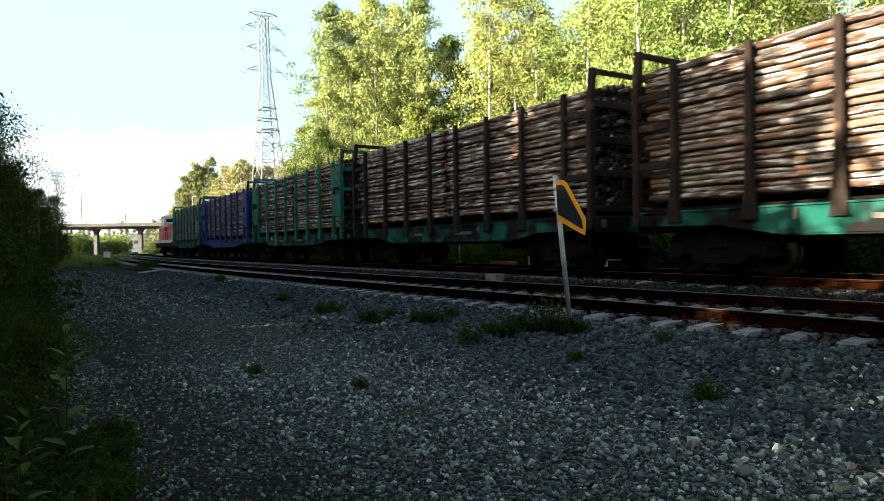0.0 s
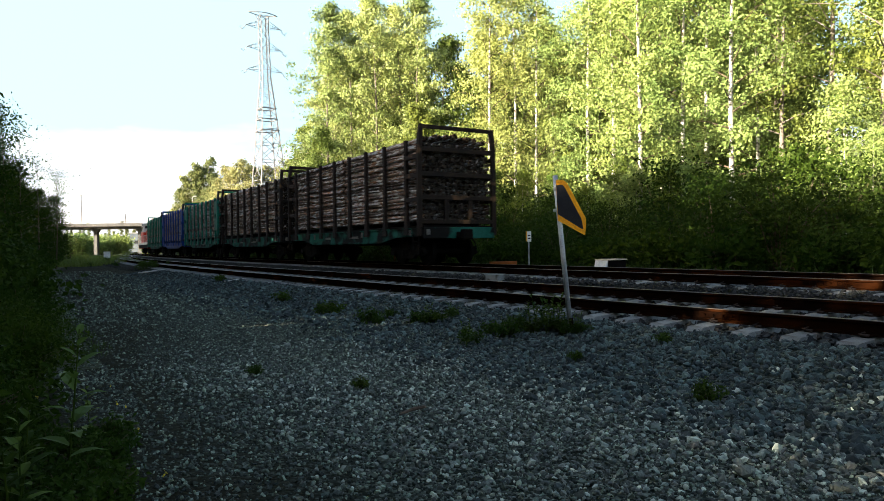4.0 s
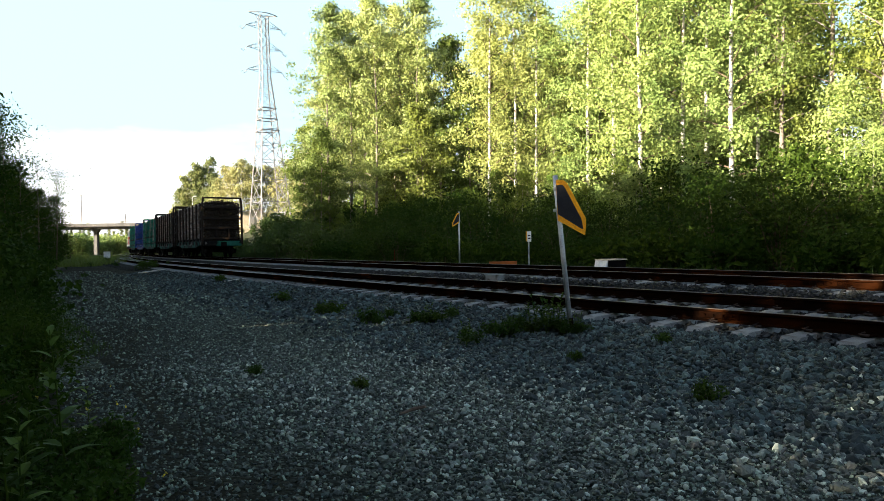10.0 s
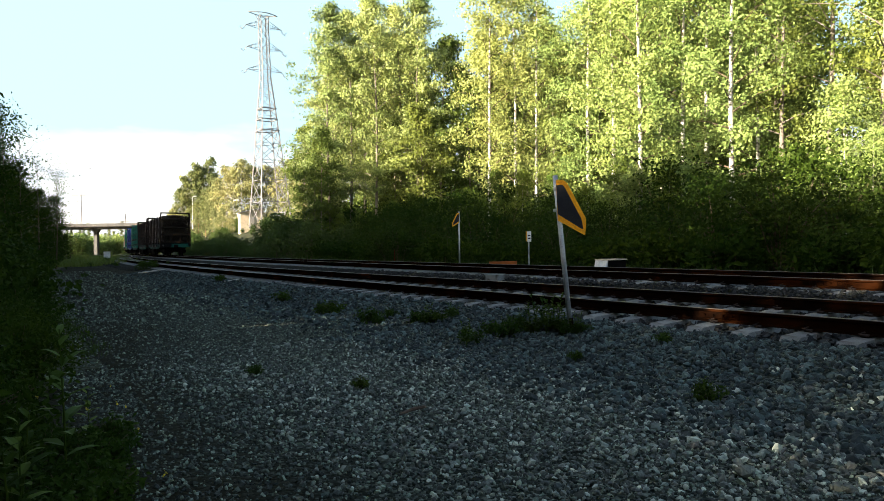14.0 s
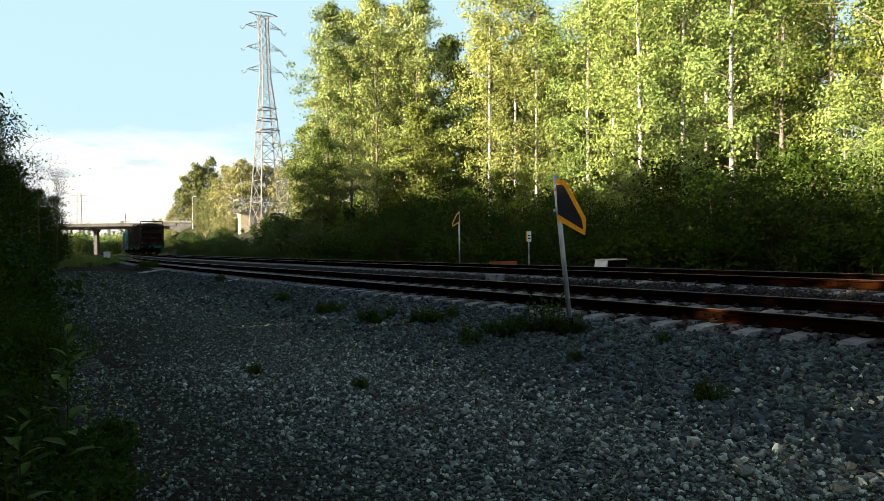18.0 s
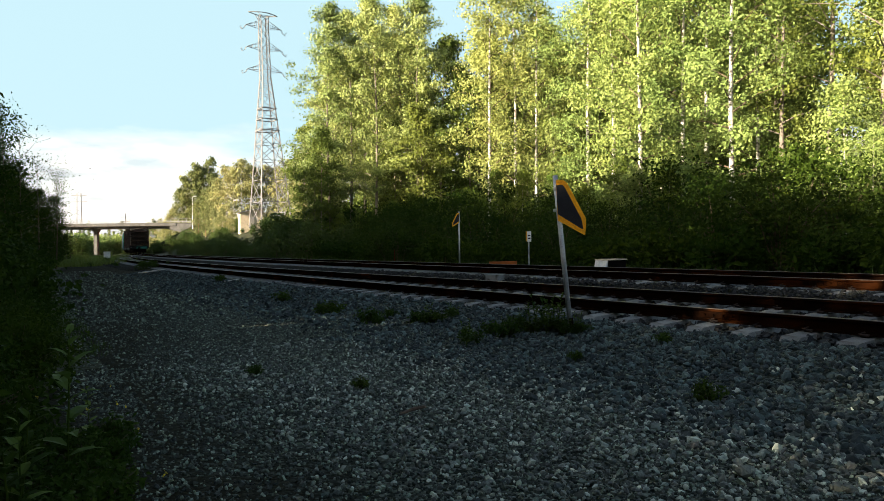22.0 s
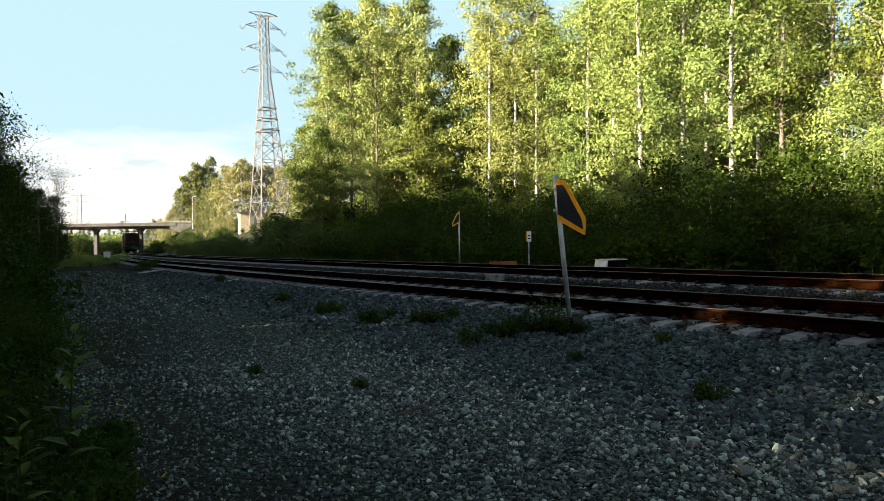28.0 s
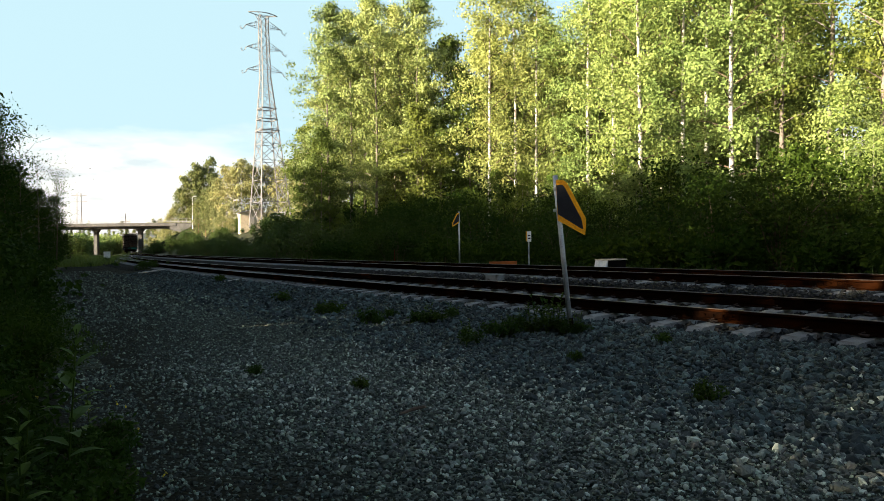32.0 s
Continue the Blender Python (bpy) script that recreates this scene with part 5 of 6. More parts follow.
def lattice_pylon(m, H, half, waist_z, waist, arms, arm_len, label):
    ob = thing("power_pylon", label, "power pylon", m)

    def w_at(z):
        return half + (waist - half) * min(z / waist_z, 1) if z < waist_z else waist - (waist * 0.1) * (z - waist_z) / (H - waist_z)

    levels = [0.0]
    while levels[-1] < H - 0.5:
        z = levels[-1]
        levels.append(min(H, z + max(1.5, 1.55 * w_at(z))))
    corners = ((-1, -1), (1, -1), (1, 1), (-1, 1))
    for cx, cy in corners:
        bm = bmesh.new()
        for z0, z1 in ((0, waist_z), (waist_z, H)):
            bar(bm, (cx * w_at(z0), cy * w_at(z0), z0), (cx * w_at(z1), cy * w_at(z1), z1), 0.15 if z0 == 0 else 0.11)
        part("leg", bm, M["pylon"], ob)
    for i in range(4):
        (ax, ay), (bx, by) = corners[i], corners[(i + 1) % 4]
        bm = bmesh.new()
        for z0, z1 in zip(levels, levels[1:]):
            a0, a1 = w_at(z0), w_at(z1)
            t = 0.085 if z0 < waist_z * 0.6 else 0.05
            bar(bm, (ax * a0, ay * a0, z0), (bx * a1, by * a1, z1), t)
            bar(bm, (bx * a0, by * a0, z0), (ax * a1, ay * a1, z1), t)
            bar(bm, (ax * a1, ay * a1, z1), (bx * a1, by * a1, z1), t)
        part("lattice", bm, M["pylon"], ob)
    for z in (16.3, 18.2, 20.0):
        bm = bmesh.new()
        w = w_at(z) + 0.12
        for (ax, ay), (bx, by) in zip(corners, corners[1:] + corners[:1]):
            bar(bm, (ax * w, ay * w, z), (bx * w, by * w, z), 0.15)
        part("brace_ring", bm, M["pylon"], ob)
    for z in arms:
        for side in (-1, 1):
            bm = bmesh.new()
            w = w_at(z)
            tip = (side * arm_len, 0, z + 0.15)
            for sy in (-1, 1):
                bar(bm, (side * w, sy * w, z), tip, 0.065)
                bar(bm, (side * w, sy * w, z + 1.1), tip, 0.055)
                for k in (0.3, 0.6):
                    p = Vector((side * w, sy * w, z)).lerp(Vector(tip), k)
                    q = Vector((side * w, sy * w, z + 1.1)).lerp(Vector(tip), k)
                    bar(bm, p, q, 0.045)
            arm = part("cross_arm", bm, M["pylon"], ob)
            bm = bmesh.new()
            t = Vector(tip)
            for dy in (-0.22, 0.22):
                tube(bm, [t + Vector((0, dy, 0)), t + Vector((side * 0.3, dy * 0.6, -0.55)), t + Vector((side * 0.75, dy * 0.6, -0.85)), t + Vector((side * 0.95, dy, -0.35))], 0.04, 5)
            part("insulator", bm, M["pylon"], arm)
    bm = bmesh.new()
    for sy in (-1, 1):
        ring = [Vector((-2.5 + 5.0 * i / 8, sy * 0.95 * math.sin(math.pi * i / 8), H + 0.35)) for i in range(9)]
        for p, q in zip(ring, ring[1:]):
            bar(bm, p, q, 0.11)
        for cx in (-1, 1):
            bar(bm, (cx * w_at(H), sy * w_at(H), H - 0.6), (cx * 1.1, sy * 0.75, H + 0.35), 0.07)
    part("top_beam", bm, M["pylon"], ob)
    return ob


gx, gy = (481 - 784) / 1202.6 * 115, 115.0
lattice_pylon(pose(gx, gy, gz(gx, gy) - 0.1, 0, -1.3, 36), 35.6, 2.75, 25.2, 0.70, (26.3, 30.0, 33.6), 3.05, "tall grey steel lattice pylon on the far bank")
fx, fy = (142 - 784) / 1202.6 * 520, 520.0
ob = thing("far_pylon", "distant two-legged power pylon", "power pylon", pose(fx, fy, 0))
for dx in (-2.2, 2.2):
    part("leg", tube(bmesh.new(), [(dx, 0, 0), (dx * 0.7, 0, 45)], 0.35, 6), M["pylon"], ob)
for z in (38, 43):
    part("cross_arm", boxed(-6, 6, -0.2, 0.2, z, z + 0.5), M["pylon"], ob)
fx, fy = (224 - 784) / 1202.6 * 900, 900.0
ob = thing("far_pylon", "distant lattice power pylon", "power pylon", pose(fx, fy, 0))
part("mast", tube(bmesh.new(), [(0, 0, 0), (0, 0, 49)], [2.2, 0.5], 4), M["pylon"], ob)
for z in (38, 44):
    part("cross_arm", boxed(-7, 7, -0.3, 0.3, z, z + 0.7), M["pylon"], ob)

hx, hy = (446 - 784) / 1202.6 * 121, 121.0
hut = thing("hut", "small tan board hut with a grey roof on the bank", "hut", pose(hx, hy, gz(hx, hy) + 0.35, 0, 0, 22))
part("wall", boxed(-2.0, 2.0, -1.8, 1.8, -1.3, 2.7), M["hut"], hut)
bm = bmesh.new()
prism(bm, [(-2.4, 2.6), (2.4, 3.7), (2.4, 3.85), (-2.4, 2.75)], -2.2, 2.2)
part("roof", bm, M["roof"], hut, "sloping grey roof")
part("gable", prism(bmesh.new(), [(-2.0, 2.7), (2.0, 2.7), (2.0, 3.5)], -1.79, 1.79), M["hut"], hut)
door = part("door", boxed(-0.5, 0.4, -1.86, -1.8, 0, 2.0), M["board"], hut)
part("handle", boxed(0.25, 0.33, -1.92, -1.86, 0.95, 1.0), M["galv"], door)

for x0, x1, dep, h in ((-157, -118, 340, 9.2), (-112, -92, 330, 7.0)):
    ob = thing("industrial_hall", "distant blue-grey industrial hall beyond the bridge", "building", pose(0, dep, 0))
    part("wall", boxed(x0, x1, 0, 30, -1, h), M["hall"], ob)
    part("roof", boxed(x0 - 0.5, x1 + 0.5, -0.5, 30.5, h, h + 0.5), M["roof"], ob)
    for i in range(int((x1 - x0) // 10)):
        part("window", boxed(x0 + 3 + i * 10, x0 + 9 + i * 10, -0.08, 0.02, h * 0.45, h * 0.62), M["glass"], ob)
for i in range(46):
    x = rnd.uniform(100, 300)
    dep = rnd.uniform(206, 300)
    if 205 < x < 258 and dep < 285:
        continue
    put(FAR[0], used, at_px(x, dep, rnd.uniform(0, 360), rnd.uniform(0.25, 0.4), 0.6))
for i in range(14):
    put(FAR[rnd.choice((0, 0, 1))], used, at_px(rnd.uniform(262, 318), rnd.uniform(205, 250), rnd.uniform(0, 360), rnd.uniform(0.4, 0.62), 0.1))
SUNNY = bush("far_bush", "sunlit yellow-green bush beyond the bridge", 6.0, 3.6, 54, M["leaf_birch"], clumps=90, per=22, length=0.42, width=0.28, spread=0.5)
for i in range(46):
    put(SUNNY, used, at_px(rnd.uniform(100, 224), rnd.uniform(197, 240), rnd.uniform(0, 360), rnd.uniform(0.8, 1.12), 0.2))
# woods on the horizon
for i in range(40):
    put(FAR[rnd.choice((0, 1, 1))], used, at_px(60 + i * 7.5, rnd.uniform(420, 560), rnd.uniform(0, 360), rnd.uniform(0.55, 0.85), 0.3))


# ---- the train ----
LEN, GAP = 13.2, 14.42          # body of a wagon, and its pitch in the train
WHEEL_R = 0.475
REAR = [(0, -3.2), (2, 7.98), (3.5, 16.3), (6, 30.6), (9, 47.6), (13, 71.3), (17, 95.2), (19, 107.6), (21, 120.3), (23, 132.5), (25, 143.8), (28, 157.0), (30, 163.5), (32, 169.0)]


def rear_at(t):
    """Where the tail of the train is along its line, by smooth steps between the known times."""
    ts, ss = [r[0] for r in REAR], [r[1] for r in REAR]
    n = len(ts)
    slope = [(ss[min(i + 1, n - 1)] - ss[max(i - 1, 0)]) / (ts[min(i + 1, n - 1)] - ts[max(i - 1, 0)]) for i in range(n)]
    i = max(j for j in range(n - 1) if ts[j] <= t + 1e-9) if t > 0 else 0
    h = ts[i + 1] - ts[i]
    u = (t - ts[i]) / h
    return (2 * u ** 3 - 3 * u * u + 1) * ss[i] + (u ** 3 - 2 * u * u + u) * h * slope[i] + (3 * u * u - 2 * u ** 3) * ss[i + 1] + (u ** 3 - u * u) * h * slope[i + 1]


MOVERS, WHEELS = [], []


def turned(bm):
    """An outline made in x and z, turned so that x runs along the wagon."""
    bmesh.ops.rotate(bm, verts=bm.verts, cent=(0, 0, 0), matrix=Matrix.Rotation(math.pi / 2, 3, "Z"))
    return bm


def wheelset_mesh():
    bm = bmesh.new()
    tube(bm, [(-1.0, 0, 0), (1.0, 0, 0)], 0.085, 8)
    for side in (-1, 1):
        x = side * 0.76
        tube(bm, [(x - side * 0.07, 0, 0), (x - side * 0.04, 0, 0), (x - side * 0.038, 0, 0), (x + side * 0.065, 0, 0)], [WHEEL_R + 0.028, WHEEL_R + 0.028, WHEEL_R, WHEEL_R - 0.006], 28)
        tube(bm, [(x + side * 0.06, 0, 0), (x + side * 0.1, 0, 0)], [0.17, 0.13], 12)
        for k in range(4):
            q = k * math.pi / 2
            box(bm, x + side * 0.064, x + side * 0.075, 0.2 * math.cos(q) - 0.05, 0.2 * math.cos(q) + 0.05, 0.2 * math.sin(q) - 0.05, 0.2 * math.sin(q) + 0.05)
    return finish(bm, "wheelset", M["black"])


WHEELSET = wheelset_mesh()


def bogie_mesh():
    bm = bmesh.new()
    for side in (-1, 1):
        x = side * 1.02
        out = [(-1.25, 0.40), (-1.1, 0.62), (-0.55, 0.72), (0.55, 0.72), (1.1, 0.62), (1.25, 0.40), (1.05, 0.32), (0.75, 0.42), (0.45, 0.22), (-0.45, 0.22), (-0.75, 0.42), (-1.05, 0.32)]
        b2 = prism(bmesh.new(), out, -x - 0.07, -x + 0.07)
        turned(b2)
        me = bpy.data.meshes.new("tmp")
        b2.to_mesh(me)
        b2.free()
        bm.from_mesh(me)
        bpy.data.meshes.remove(me)
        for yy in (-0.25, 0.0, 0.25):
            tube(bm, [(x, yy, 0.3), (x, yy, 0.68)], 0.1, 8)
        for yy in (-0.925, 0.925):
            tube(bm, [(x - 0.1, yy, WHEEL_R), (x + 0.14 * side + 0.0, yy, WHEEL_R)], 0.15, 10)
    box(bm, -1.15, 1.15, -0.22, 0.22, 0.5, 0.86, 0.03)
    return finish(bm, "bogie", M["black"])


BOGIE = bogie_mesh()


def log_mesh(seed, length, r, sides=9):
    rr = random.Random(seed)
    bm = bmesh.new()
    n = 7
    off = [(rr.gauss(0, 0.014), rr.gauss(0, 0.014)) for _ in range(n)]
    pts = [(off[i][0], -length / 2 + length * i / (n - 1), off[i][1]) for i in range(n)]
    tube(bm, pts, [r * (1.08 - 0.16 * i / (n - 1) + rr.gauss(0, 0.03)) for i in range(n)], sides)
    for f in bm.faces:
        if len(f.verts) > 4:
            f.material_index = 1
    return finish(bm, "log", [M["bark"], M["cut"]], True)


LOGS = [log_mesh(i, 6.35, 0.057) for i in range(5)]
ROWS, COLS = 23, 21
LOG_BASE = 1.56


def inner_mesh():
    """The logs inside a stack, row on row."""
    rr = random.Random(8)
    verts, faces, mats = [], [], []
    n = 7
    for row in range(ROWS):
        for col in range(COLS + (row % 2 == 0)):
            x = -1.28 + col * 0.125 + (0 if row % 2 == 0 else 0.062) + rr.gauss(0, 0.01)
            if (x < -1.17 or row == ROWS - 1):
                continue
            z = LOG_BASE + row * 0.1175 + rr.gauss(0, 0.012)
            r = rr.uniform(0.048, 0.066)
            dy = rr.uniform(-0.14, 0.14)
            o = len(verts)
            for y in (-3.15 + dy, 3.15 + dy):
                for j in range(n):
                    q = 2 * math.pi * j / n + row
                    verts.append((x + r * math.cos(q), y, z + r * math.sin(q)))
            for j in range(n):
                k = (j + 1) % n
                faces.append((o + j, o + k, o + n + k, o + n + j))
                mats.append(0)
            faces.append(tuple(o + j for j in range(n - 1, -1, -1)))
            faces.append(tuple(o + n + j for j in range(n)))
            mats += [1, 1]
    me = bpy.data.meshes.new("log_core")
    me.from_pydata(verts, [], faces)
    me.materials.append(M["bark"])
    me.materials.append(M["cut"])
    me.polygons.foreach_set("material_index", np.array(mats, np.int32))
    return me


INNER = inner_mesh()


def log_load(index, seed):
    ob = thing("log_load", "stacked barky pine pulpwood logs lying lengthwise on a wagon", "log load", group="log loads of the train")
    rr = random.Random(seed)
    for cy in (-3.24, 3.24):
        tagged(same("log_core", INNER, ob, pose(0, cy, 0, 0, 0, 0)), kind="stuff")
        for row in range(ROWS):
            x = -1.29 + (0.0 if row % 2 == 0 else 0.05) + rr.gauss(0, 0.012)
            same("log", LOGS[rr.randrange(5)], ob, pose(x, cy + rr.uniform(-0.1, 0.1), LOG_BASE + row * 0.1175 + rr.gauss(0, 0.01), 0, rr.uniform(0, 360), (180 if rr.random() < 0.5 else 0) + rr.gauss(0, 0.25)) @ Matrix.Diagonal((rr.uniform(0.85, 1.15), 1, rr.uniform(0.85, 1.15), 1)))
        for col in range(COLS):
            x = -1.18 + col * 0.122
            z = LOG_BASE + (ROWS - 1) * 0.1175 + 0.05 + 0.14 * (1 - (x / 1.3) ** 2) + rr.gauss(0.0, 0.03)
            same("log", LOGS[rr.randrange(5)], ob, pose(x, cy + rr.uniform(-0.15, 0.15), z, 0, rr.uniform(0, 360), rr.gauss(0, 0.5)))
    MOVERS.append((ob, LEN / 2 + index * GAP))
    return ob


def stake_mesh(mat):
    """A side stake: upright channel on a flared foot."""
    bm = bmesh.new()
    out = [(-0.16, 1.02), (0.16, 1.02), (0.155, 1.2), (0.10, 1.5), (0.08, 1.8), (0.065, 4.24), (-0.065, 4.24), (-0.08, 1.8), (-0.10, 1.5), (-0.155, 1.2)]
    prism(bm, out, -0.10, 0.02)
    bmesh.ops.bevel(bm, geom=list(bm.edges), offset=0.012, segments=1, affect="EDGES")
    turned(bm)
    return finish(bm, "stake", mat)


STAKES = {k: stake_mesh(M[k]) for k in ("stake", "green", "blue")}


def timber_wagon(index, paint, label, plates=False):
    ob = thing("timber_wagon", label, "railway wagon", group="wagons of the train")
    body = M[paint]
    half = LEN / 2
    sole = M["sole"] if paint != "blue" else M["blue"]
    for side in (-1, 1):
        out = [(-half, 0.98), (-4.6, 0.95), (-3.3, 0.74), (3.3, 0.74), (4.6, 0.95), (half, 0.98), (half, 1.27), (-half, 1.27)]
        bm = turned(prism(bmesh.new(), out, -side * 1.40 - 0.05, -side * 1.40 + 0.05))
        sill = part("side_sill", bm, sole, ob, "dusty painted side sill" if side < 0 else "")
        for zz in (0.79, 1.25):
            part("sill_flange", boxed(side * 1.43 - 0.06, side * 1.43 + 0.06, -3.2 if zz < 1 else -half, 3.2 if zz < 1 else half, zz - 0.015, zz + 0.015), sole, sill)
        rr = random.Random(index)
        for yy, w in ((-1.1, 0.9), (1.6, 0.6)):
            part("lettering_bar", boxed(side * 1.455 - 0.002, side * 1.455 + 0.002, yy - w / 2, yy + w / 2, 0.97, 1.06), M["dust"], sill, "pale lettering bar")
        for yy in (-5.9, -2.0, 3.1):
            part("hook", boxed(side * 1.50 - 0.03, side * 1.50 + 0.03, yy - 0.03, yy + 0.03, 1.0, 1.2, 0.008), M["dust"], sill)
    part("centre_sill", boxed(-0.3, 0.3, -half - 0.05, half + 0.05, 0.85, 1.25, 0.02), M["black"], ob)
    part("deck", boxed(-1.38, 1.38, -half, half, 1.272, 1.33, 0.01), M["black"], ob, "dark worn deck")
    for y in (-5.6, -3.96, -2.38, -0.79, 0.79, 2.38, 3.96, 5.6):
        part("bolster", boxed(-1.36, 1.36, y - 0.07, y + 0.07, 1.33, 1.47, 0.012), M["black"], ob)
        for side in (-1, 1):
            same("stake", STAKES[paint if paint in STAKES else "stake"], ob, pose(side * 1.50, y, 0, 0, 0, 0 if side < 0 else 180))
    for end in (-1, 1):
        y = end * (half - 0.07)
        bm = bmesh.new()
        fr = hang(new("end_frame"), ob)
        for side in (-1, 1):
            bm = bmesh.new()
            bar(bm, (side * 1.48, y, 1.0), (side * 1.48, y, 3.95), 0.16, 0.13)
            bar(bm, (side * 1.48, y, 3.93), (side * 1.40, y, 4.66), 0.16, 0.13)
            part("corner_post", bm, body, fr)
        for z, h in ((4.60, 0.12), (3.86, 0.16), (3.04, 0.16), (2.27, 0.16), (1.46, 0.14)):
            w = 1.34 if z > 4.5 else 1.40
            part("cross_beam", boxed(-w, w, y - 0.05, y + 0.05, z - h / 2, z + h / 2, 0.012), body, fr)
        for x in (-0.45, 0.5):
            part("upright", boxed(x - 0.08, x + 0.08, y - 0.045, y + 0.045, 1.53, 2.19, 0.01), body, fr)
        for side in (-1, 1):
            a, b = sorted((end * 5.68, end * (half - 0.15)))
            if plates:
                for z0, z1 in ((1.95, 2.85), (3.15, 4.0)):
                    part("side_plate", boxed(side * 1.50 - 0.03, side * 1.50 + 0.03, a, b, z0, z1, 0.012), body, fr, "painted side plate")
            else:
                for z in (3.62, 3.0, 2.2):
                    part("side_rung", boxed(side * 1.50 - 0.035, side * 1.50 + 0.035, a, b, z - 0.075, z + 0.075, 0.012), body, fr)
        part("headstock", boxed(-1.42, 1.42, end * (half + 0.03) - 0.05, end * (half + 0.03) + 0.05, 0.9, 1.28, 0.015), sole, ob)
        bm = bmesh.new()
        box(bm, -0.16, 0.16, min(end * half, end * (half + 0.58)), max(end * half, end * (half + 0.58)), 0.9, 1.12, 0.03)
        box(bm, -0.22, 0.2, min(end * (half + 0.4), end * (half + 0.6)), max(end * (half + 0.4), end * (half + 0.6)), 0.86, 1.2, 0.04)
        part("coupler", bm, M["black"], ob)
        bm = tube(bmesh.new(), [(0.45, end * half, 1.0), (0.45, end * (half + 0.3), 0.75), (0.4, end * (half + 0.45), 0.55)], 0.03, 6)
        part("brake_hose", bm, M["black"], ob)
        bm = bmesh.new()
        for z in (0.55, 0.8):
            bar(bm, (-1.5, end * (half - 0.5), z), (-1.5, end * (half - 0.1), z), 0.03)
        for yy in (half - 0.5, half - 0.1):
            bar(bm, (-1.5, end * yy, 0.5), (-1.5, end * yy, 1.1), 0.03)
        part("footstep", bm, M["black"], ob, "dark steel footstep")
        part("tail_lamp_bracket", boxed(-1.32, -1.18, end * (half + 0.08) - 0.03, end * (half + 0.08) + 0.03, 1.02, 1.2, 0.01), M["dust"], ob)
    for y in (-4.86, 4.86):
        bog = same("bogie", BOGIE, ob, pose(0, y, 0))
        for dy in (-0.925, 0.925):
            w = same("wheelset", WHEELSET, bog, pose(0, dy, WHEEL_R))
            WHEELS.append((w, dy, index * 0.7 + y + dy))
    bm = tube(bmesh.new(), [(0.7, -1.6, 0.72), (0.7, -0.4, 0.72)], 0.2, 12)
    part("brake_cylinder", bm, M["black"], ob)
    bm = bmesh.new()
    bar(bm, (0.3, -4.0, 0.78), (0.3, 4.0, 0.78), 0.05)
    bar(bm, (-0.5, -3.0, 0.72), (-0.5, 3.5, 0.72), 0.05)
    part("brake_rod", bm, M["black"], ob)
    MOVERS.append((ob, half + index * GAP))
    return ob


timber_wagon(0, "stake", "timber wagon with rusty brown stakes and a dusty green sill")
timber_wagon(1, "stake", "timber wagon with rusty brown stakes and a dusty green sill")
timber_wagon(2, "green", "timber wagon with green painted stakes and end plates", True)
timber_wagon(3, "blue", "timber wagon with dark blue painted stakes and end plates", True)
timber_wagon(4, "green", "timber wagon with green painted stakes and end plates", True)
for i in range(5):
    log_load(i, 20 + i)


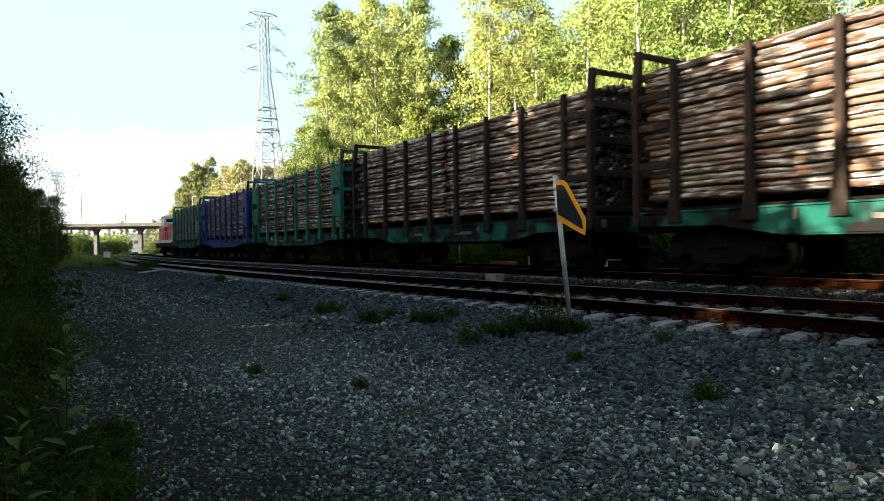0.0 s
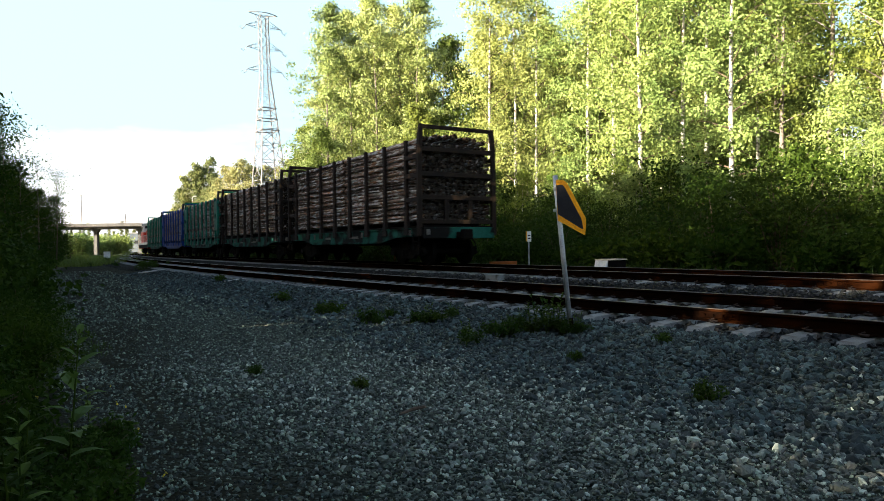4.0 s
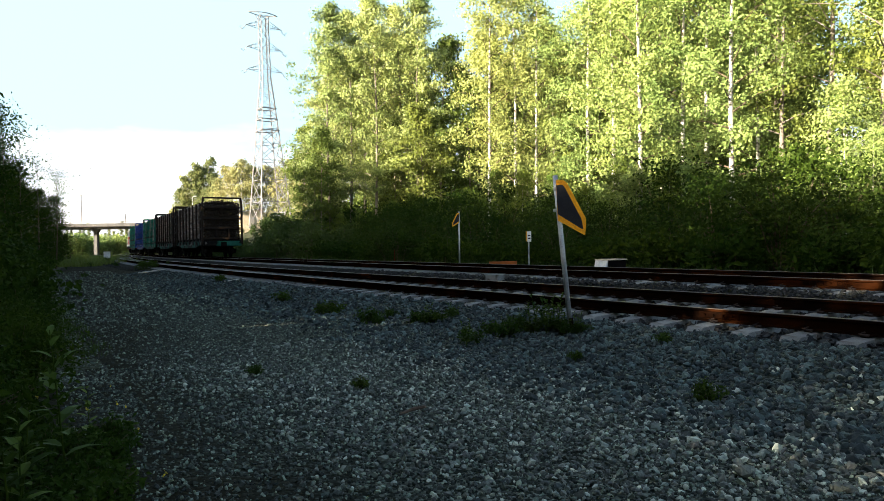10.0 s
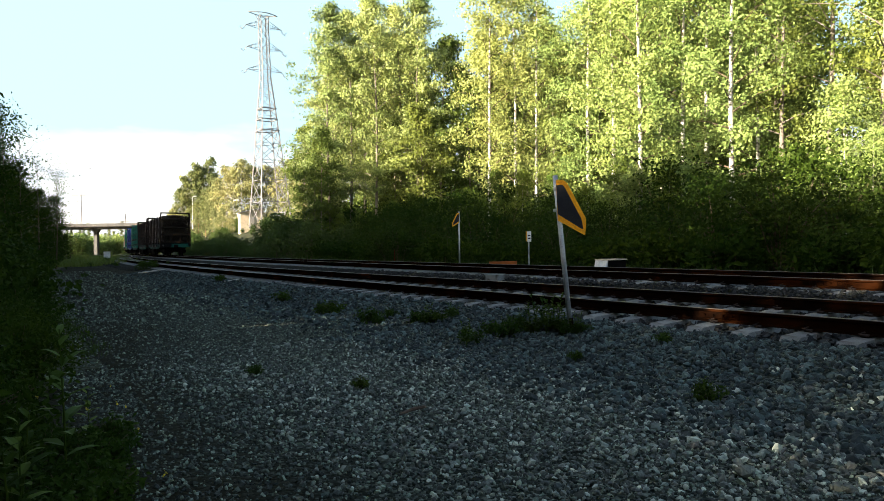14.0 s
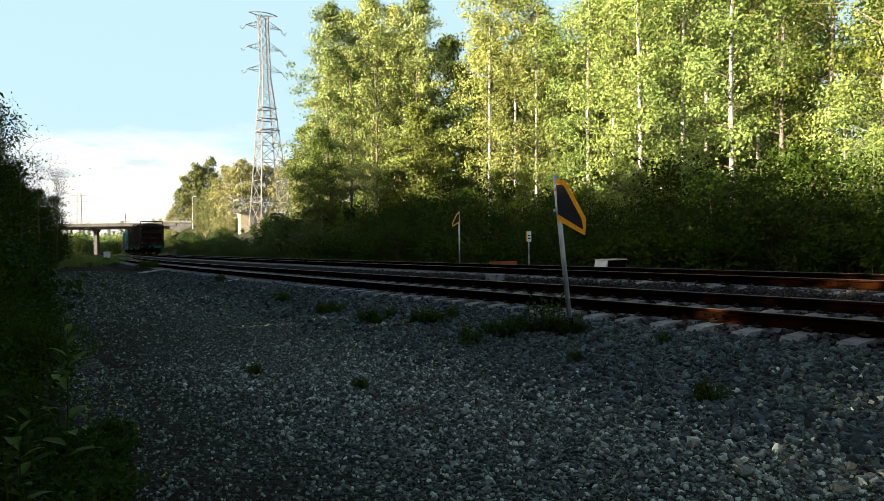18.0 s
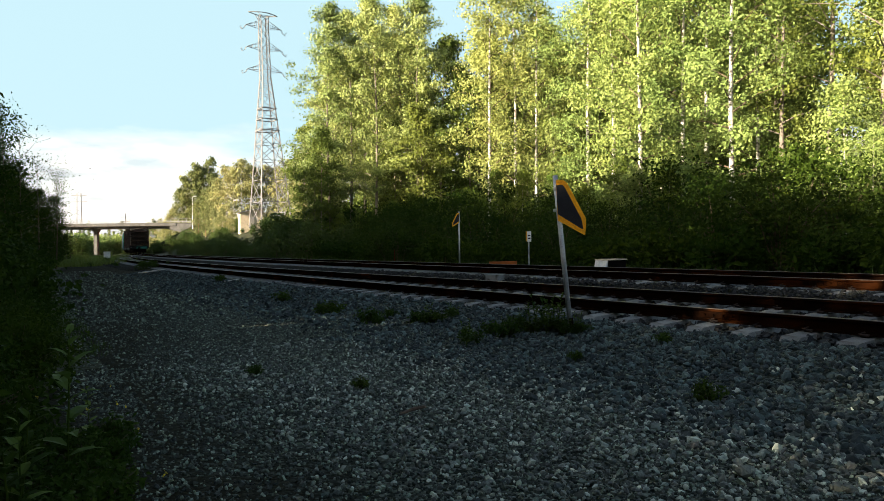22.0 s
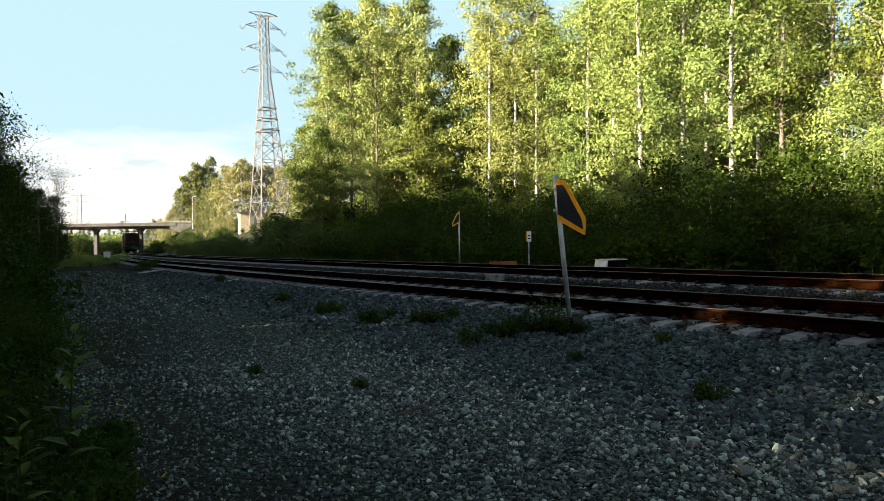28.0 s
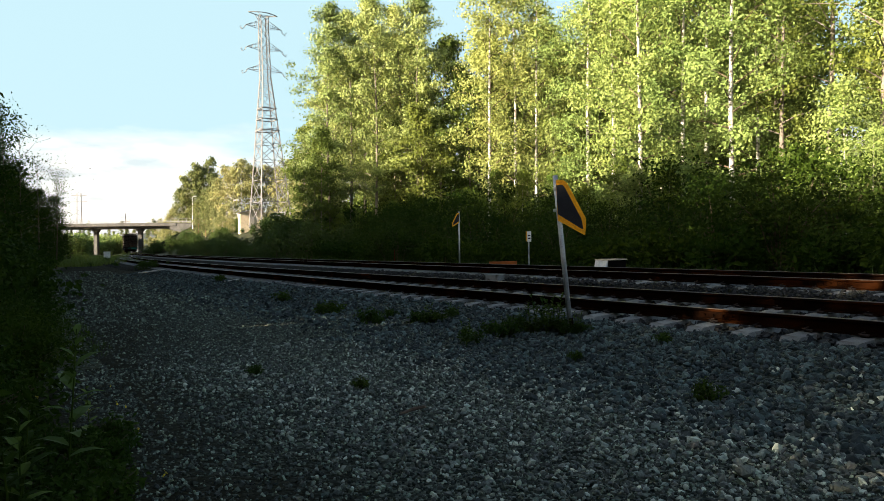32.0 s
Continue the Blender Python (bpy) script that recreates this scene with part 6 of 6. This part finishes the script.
def engine():
    ob = thing("diesel_engine", "red and light grey diesel shunting engine", "locomotive")
    part("underframe", boxed(-1.4, 1.4, -6.6, 6.6, 0.95, 1.35, 0.03), M["black"], ob)
    part("skirt", boxed(-1.45, 1.45, -6.5, 6.5, 1.35, 1.65, 0.03), M["cream"], ob)
    for y0, y1, nm in ((-6.3, -1.3, "rear_hood"), (1.1, 6.3, "front_hood")):
        hood = part(nm, boxed(-1.1, 1.1, y0, y1, 1.65, 3.25, 0.08), M["red"], ob, "red engine hood")
        part("hood_top", boxed(-1.02, 1.02, y0 + 0.05, y1 - 0.05, 3.25, 3.45, 0.06), M["cream"], hood)
        n = int((y1 - y0) / 0.8)
        for i in range(n):
            for side in (-1, 1):
                part("hood_door", boxed(side * 1.11 - 0.012, side * 1.11 + 0.012, y0 + 0.2 + i * 0.8, y0 + 0.92 + i * 0.8, 1.8, 3.0, 0.008), M["red"], hood)
    cab = part("cab", boxed(-1.45, 1.45, -1.3, 1.1, 1.65, 3.0, 0.04), M["red"], ob, "red lower cab")
    part("cab_upper", boxed(-1.45, 1.45, -1.3, 1.1, 3.0, 3.95, 0.05), M["cream"], cab, "light grey upper cab")
    bm = boxed(-1.5, 1.5, -1.45, 1.25, 3.95, 4.2, 0.1)
    part("cab_roof", bm, M["cream"], cab)
    for side in (-1, 1):
        for y in (-0.75, 0.5):
            part("side_window", boxed(side * 1.455 - 0.01, side * 1.455 + 0.01, y - 0.42, y + 0.42, 3.1, 3.8, 0.006), M["glass"], cab)
    for y in (-1.31, 1.11):
        for x in (-0.75, 0.75):
            part("end_window", boxed(x - 0.5, x + 0.5, y - 0.01, y + 0.01, 3.5, 3.85, 0.006), M["glass"], cab)
    for end in (-1, 1):
        part("platform", boxed(-1.45, 1.45, min(end * 6.3, end * 7.0), max(end * 6.3, end * 7.0), 1.3, 1.4, 0.01), M["black"], ob)
        bm = bmesh.new()
        for x in (-1.4, -0.5, 0.5, 1.4):
            bar(bm, (x, end * 6.95, 1.4), (x, end * 6.95, 2.4), 0.04)
        bar(bm, (-1.4, end * 6.95, 2.4), (1.4, end * 6.95, 2.4), 0.04)
        part("handrail", bm, M["cream"], ob)
        part("buffer_beam", boxed(-1.4, 1.4, end * 6.75 - 0.06, end * 6.75 + 0.06, 0.85, 1.3, 0.02), M["red"], ob)
        for x in (-0.95, 0.95):
            bm = tube(bmesh.new(), [(x, end * 6.7, 1.06), (x, end * 7.0, 1.06), (x, end * 7.02, 1.06), (x, end * 7.06, 1.06)], [0.1, 0.1, 0.22, 0.22], 12)
            part("buffer", bm, M["black"], ob)
    for side in (-1, 1):
        for y0, y1 in ((-6.3, -1.4), (1.2, 6.3)):
            bm = bar(bmesh.new(), (side * 1.42, y0, 2.55), (side * 1.42, y1, 2.55), 0.035)
            guard = part("side_handrail", bm, M["cream"], ob)
            for i in range(5):
                y = y0 + 0.02 + i * (y1 - y0 - 0.04) / 4
                part("handrail_post", bar(bmesh.new(), (side * 1.42, y, 1.65), (side * 1.42, y, 2.54), 0.035), M["cream"], guard)
    for y in (-4.2, 4.2):
        bog = same("bogie", BOGIE, ob, pose(0, y, 0))
        for dy in (-0.925, 0.925):
            w = same("wheelset", WHEELSET, bog, pose(0, dy, WHEEL_R))
            WHEELS.append((w, dy, y + dy))
    bm = tube(bmesh.new(), [(0, -3.0, 3.4), (0, -3.0, 3.8)], 0.14, 10)
    part("exhaust", bm, M["black"], ob)
    MOVERS.append((ob, LEN + 0.6 + 4 * GAP + 0.6 + 7.0))
    return ob


engine()


def motions():
    half_seconds = [i * 0.5 for i in range(65)]
    z = RAIL_B + CANT_B / 2
    for ob, ahead in MOVERS:
        walk(ob, [(t, place(TRACK_B, rear_at(t) + ahead, 0, z - FALL * (rear_at(t) + ahead))) for t in half_seconds])
    for w, dy, phase in WHEELS:
        walk(w, [(i * 0.1, pose(0, dy, WHEEL_R, -math.degrees((rear_at(i * 0.1) + phase) / WHEEL_R), 0, 0)) for i in range(321)])
    # the tall plant sways in the draught of the train
    sway = [(0, -3, 0), (2, 0, 2), (4, 2, 0), (6, -1, 0), (9, -8, 2), (13, -6, 1), (16.5, -3, 0), (19, -2, 0), (23, -1, 1), (28, 0, 0), (32, 1, 0)]
    walk(FIREWEED, [(t, SWAY_AT @ pose(0, 0, 0, b, a, 0)) for t, a, b in sway])


motions()
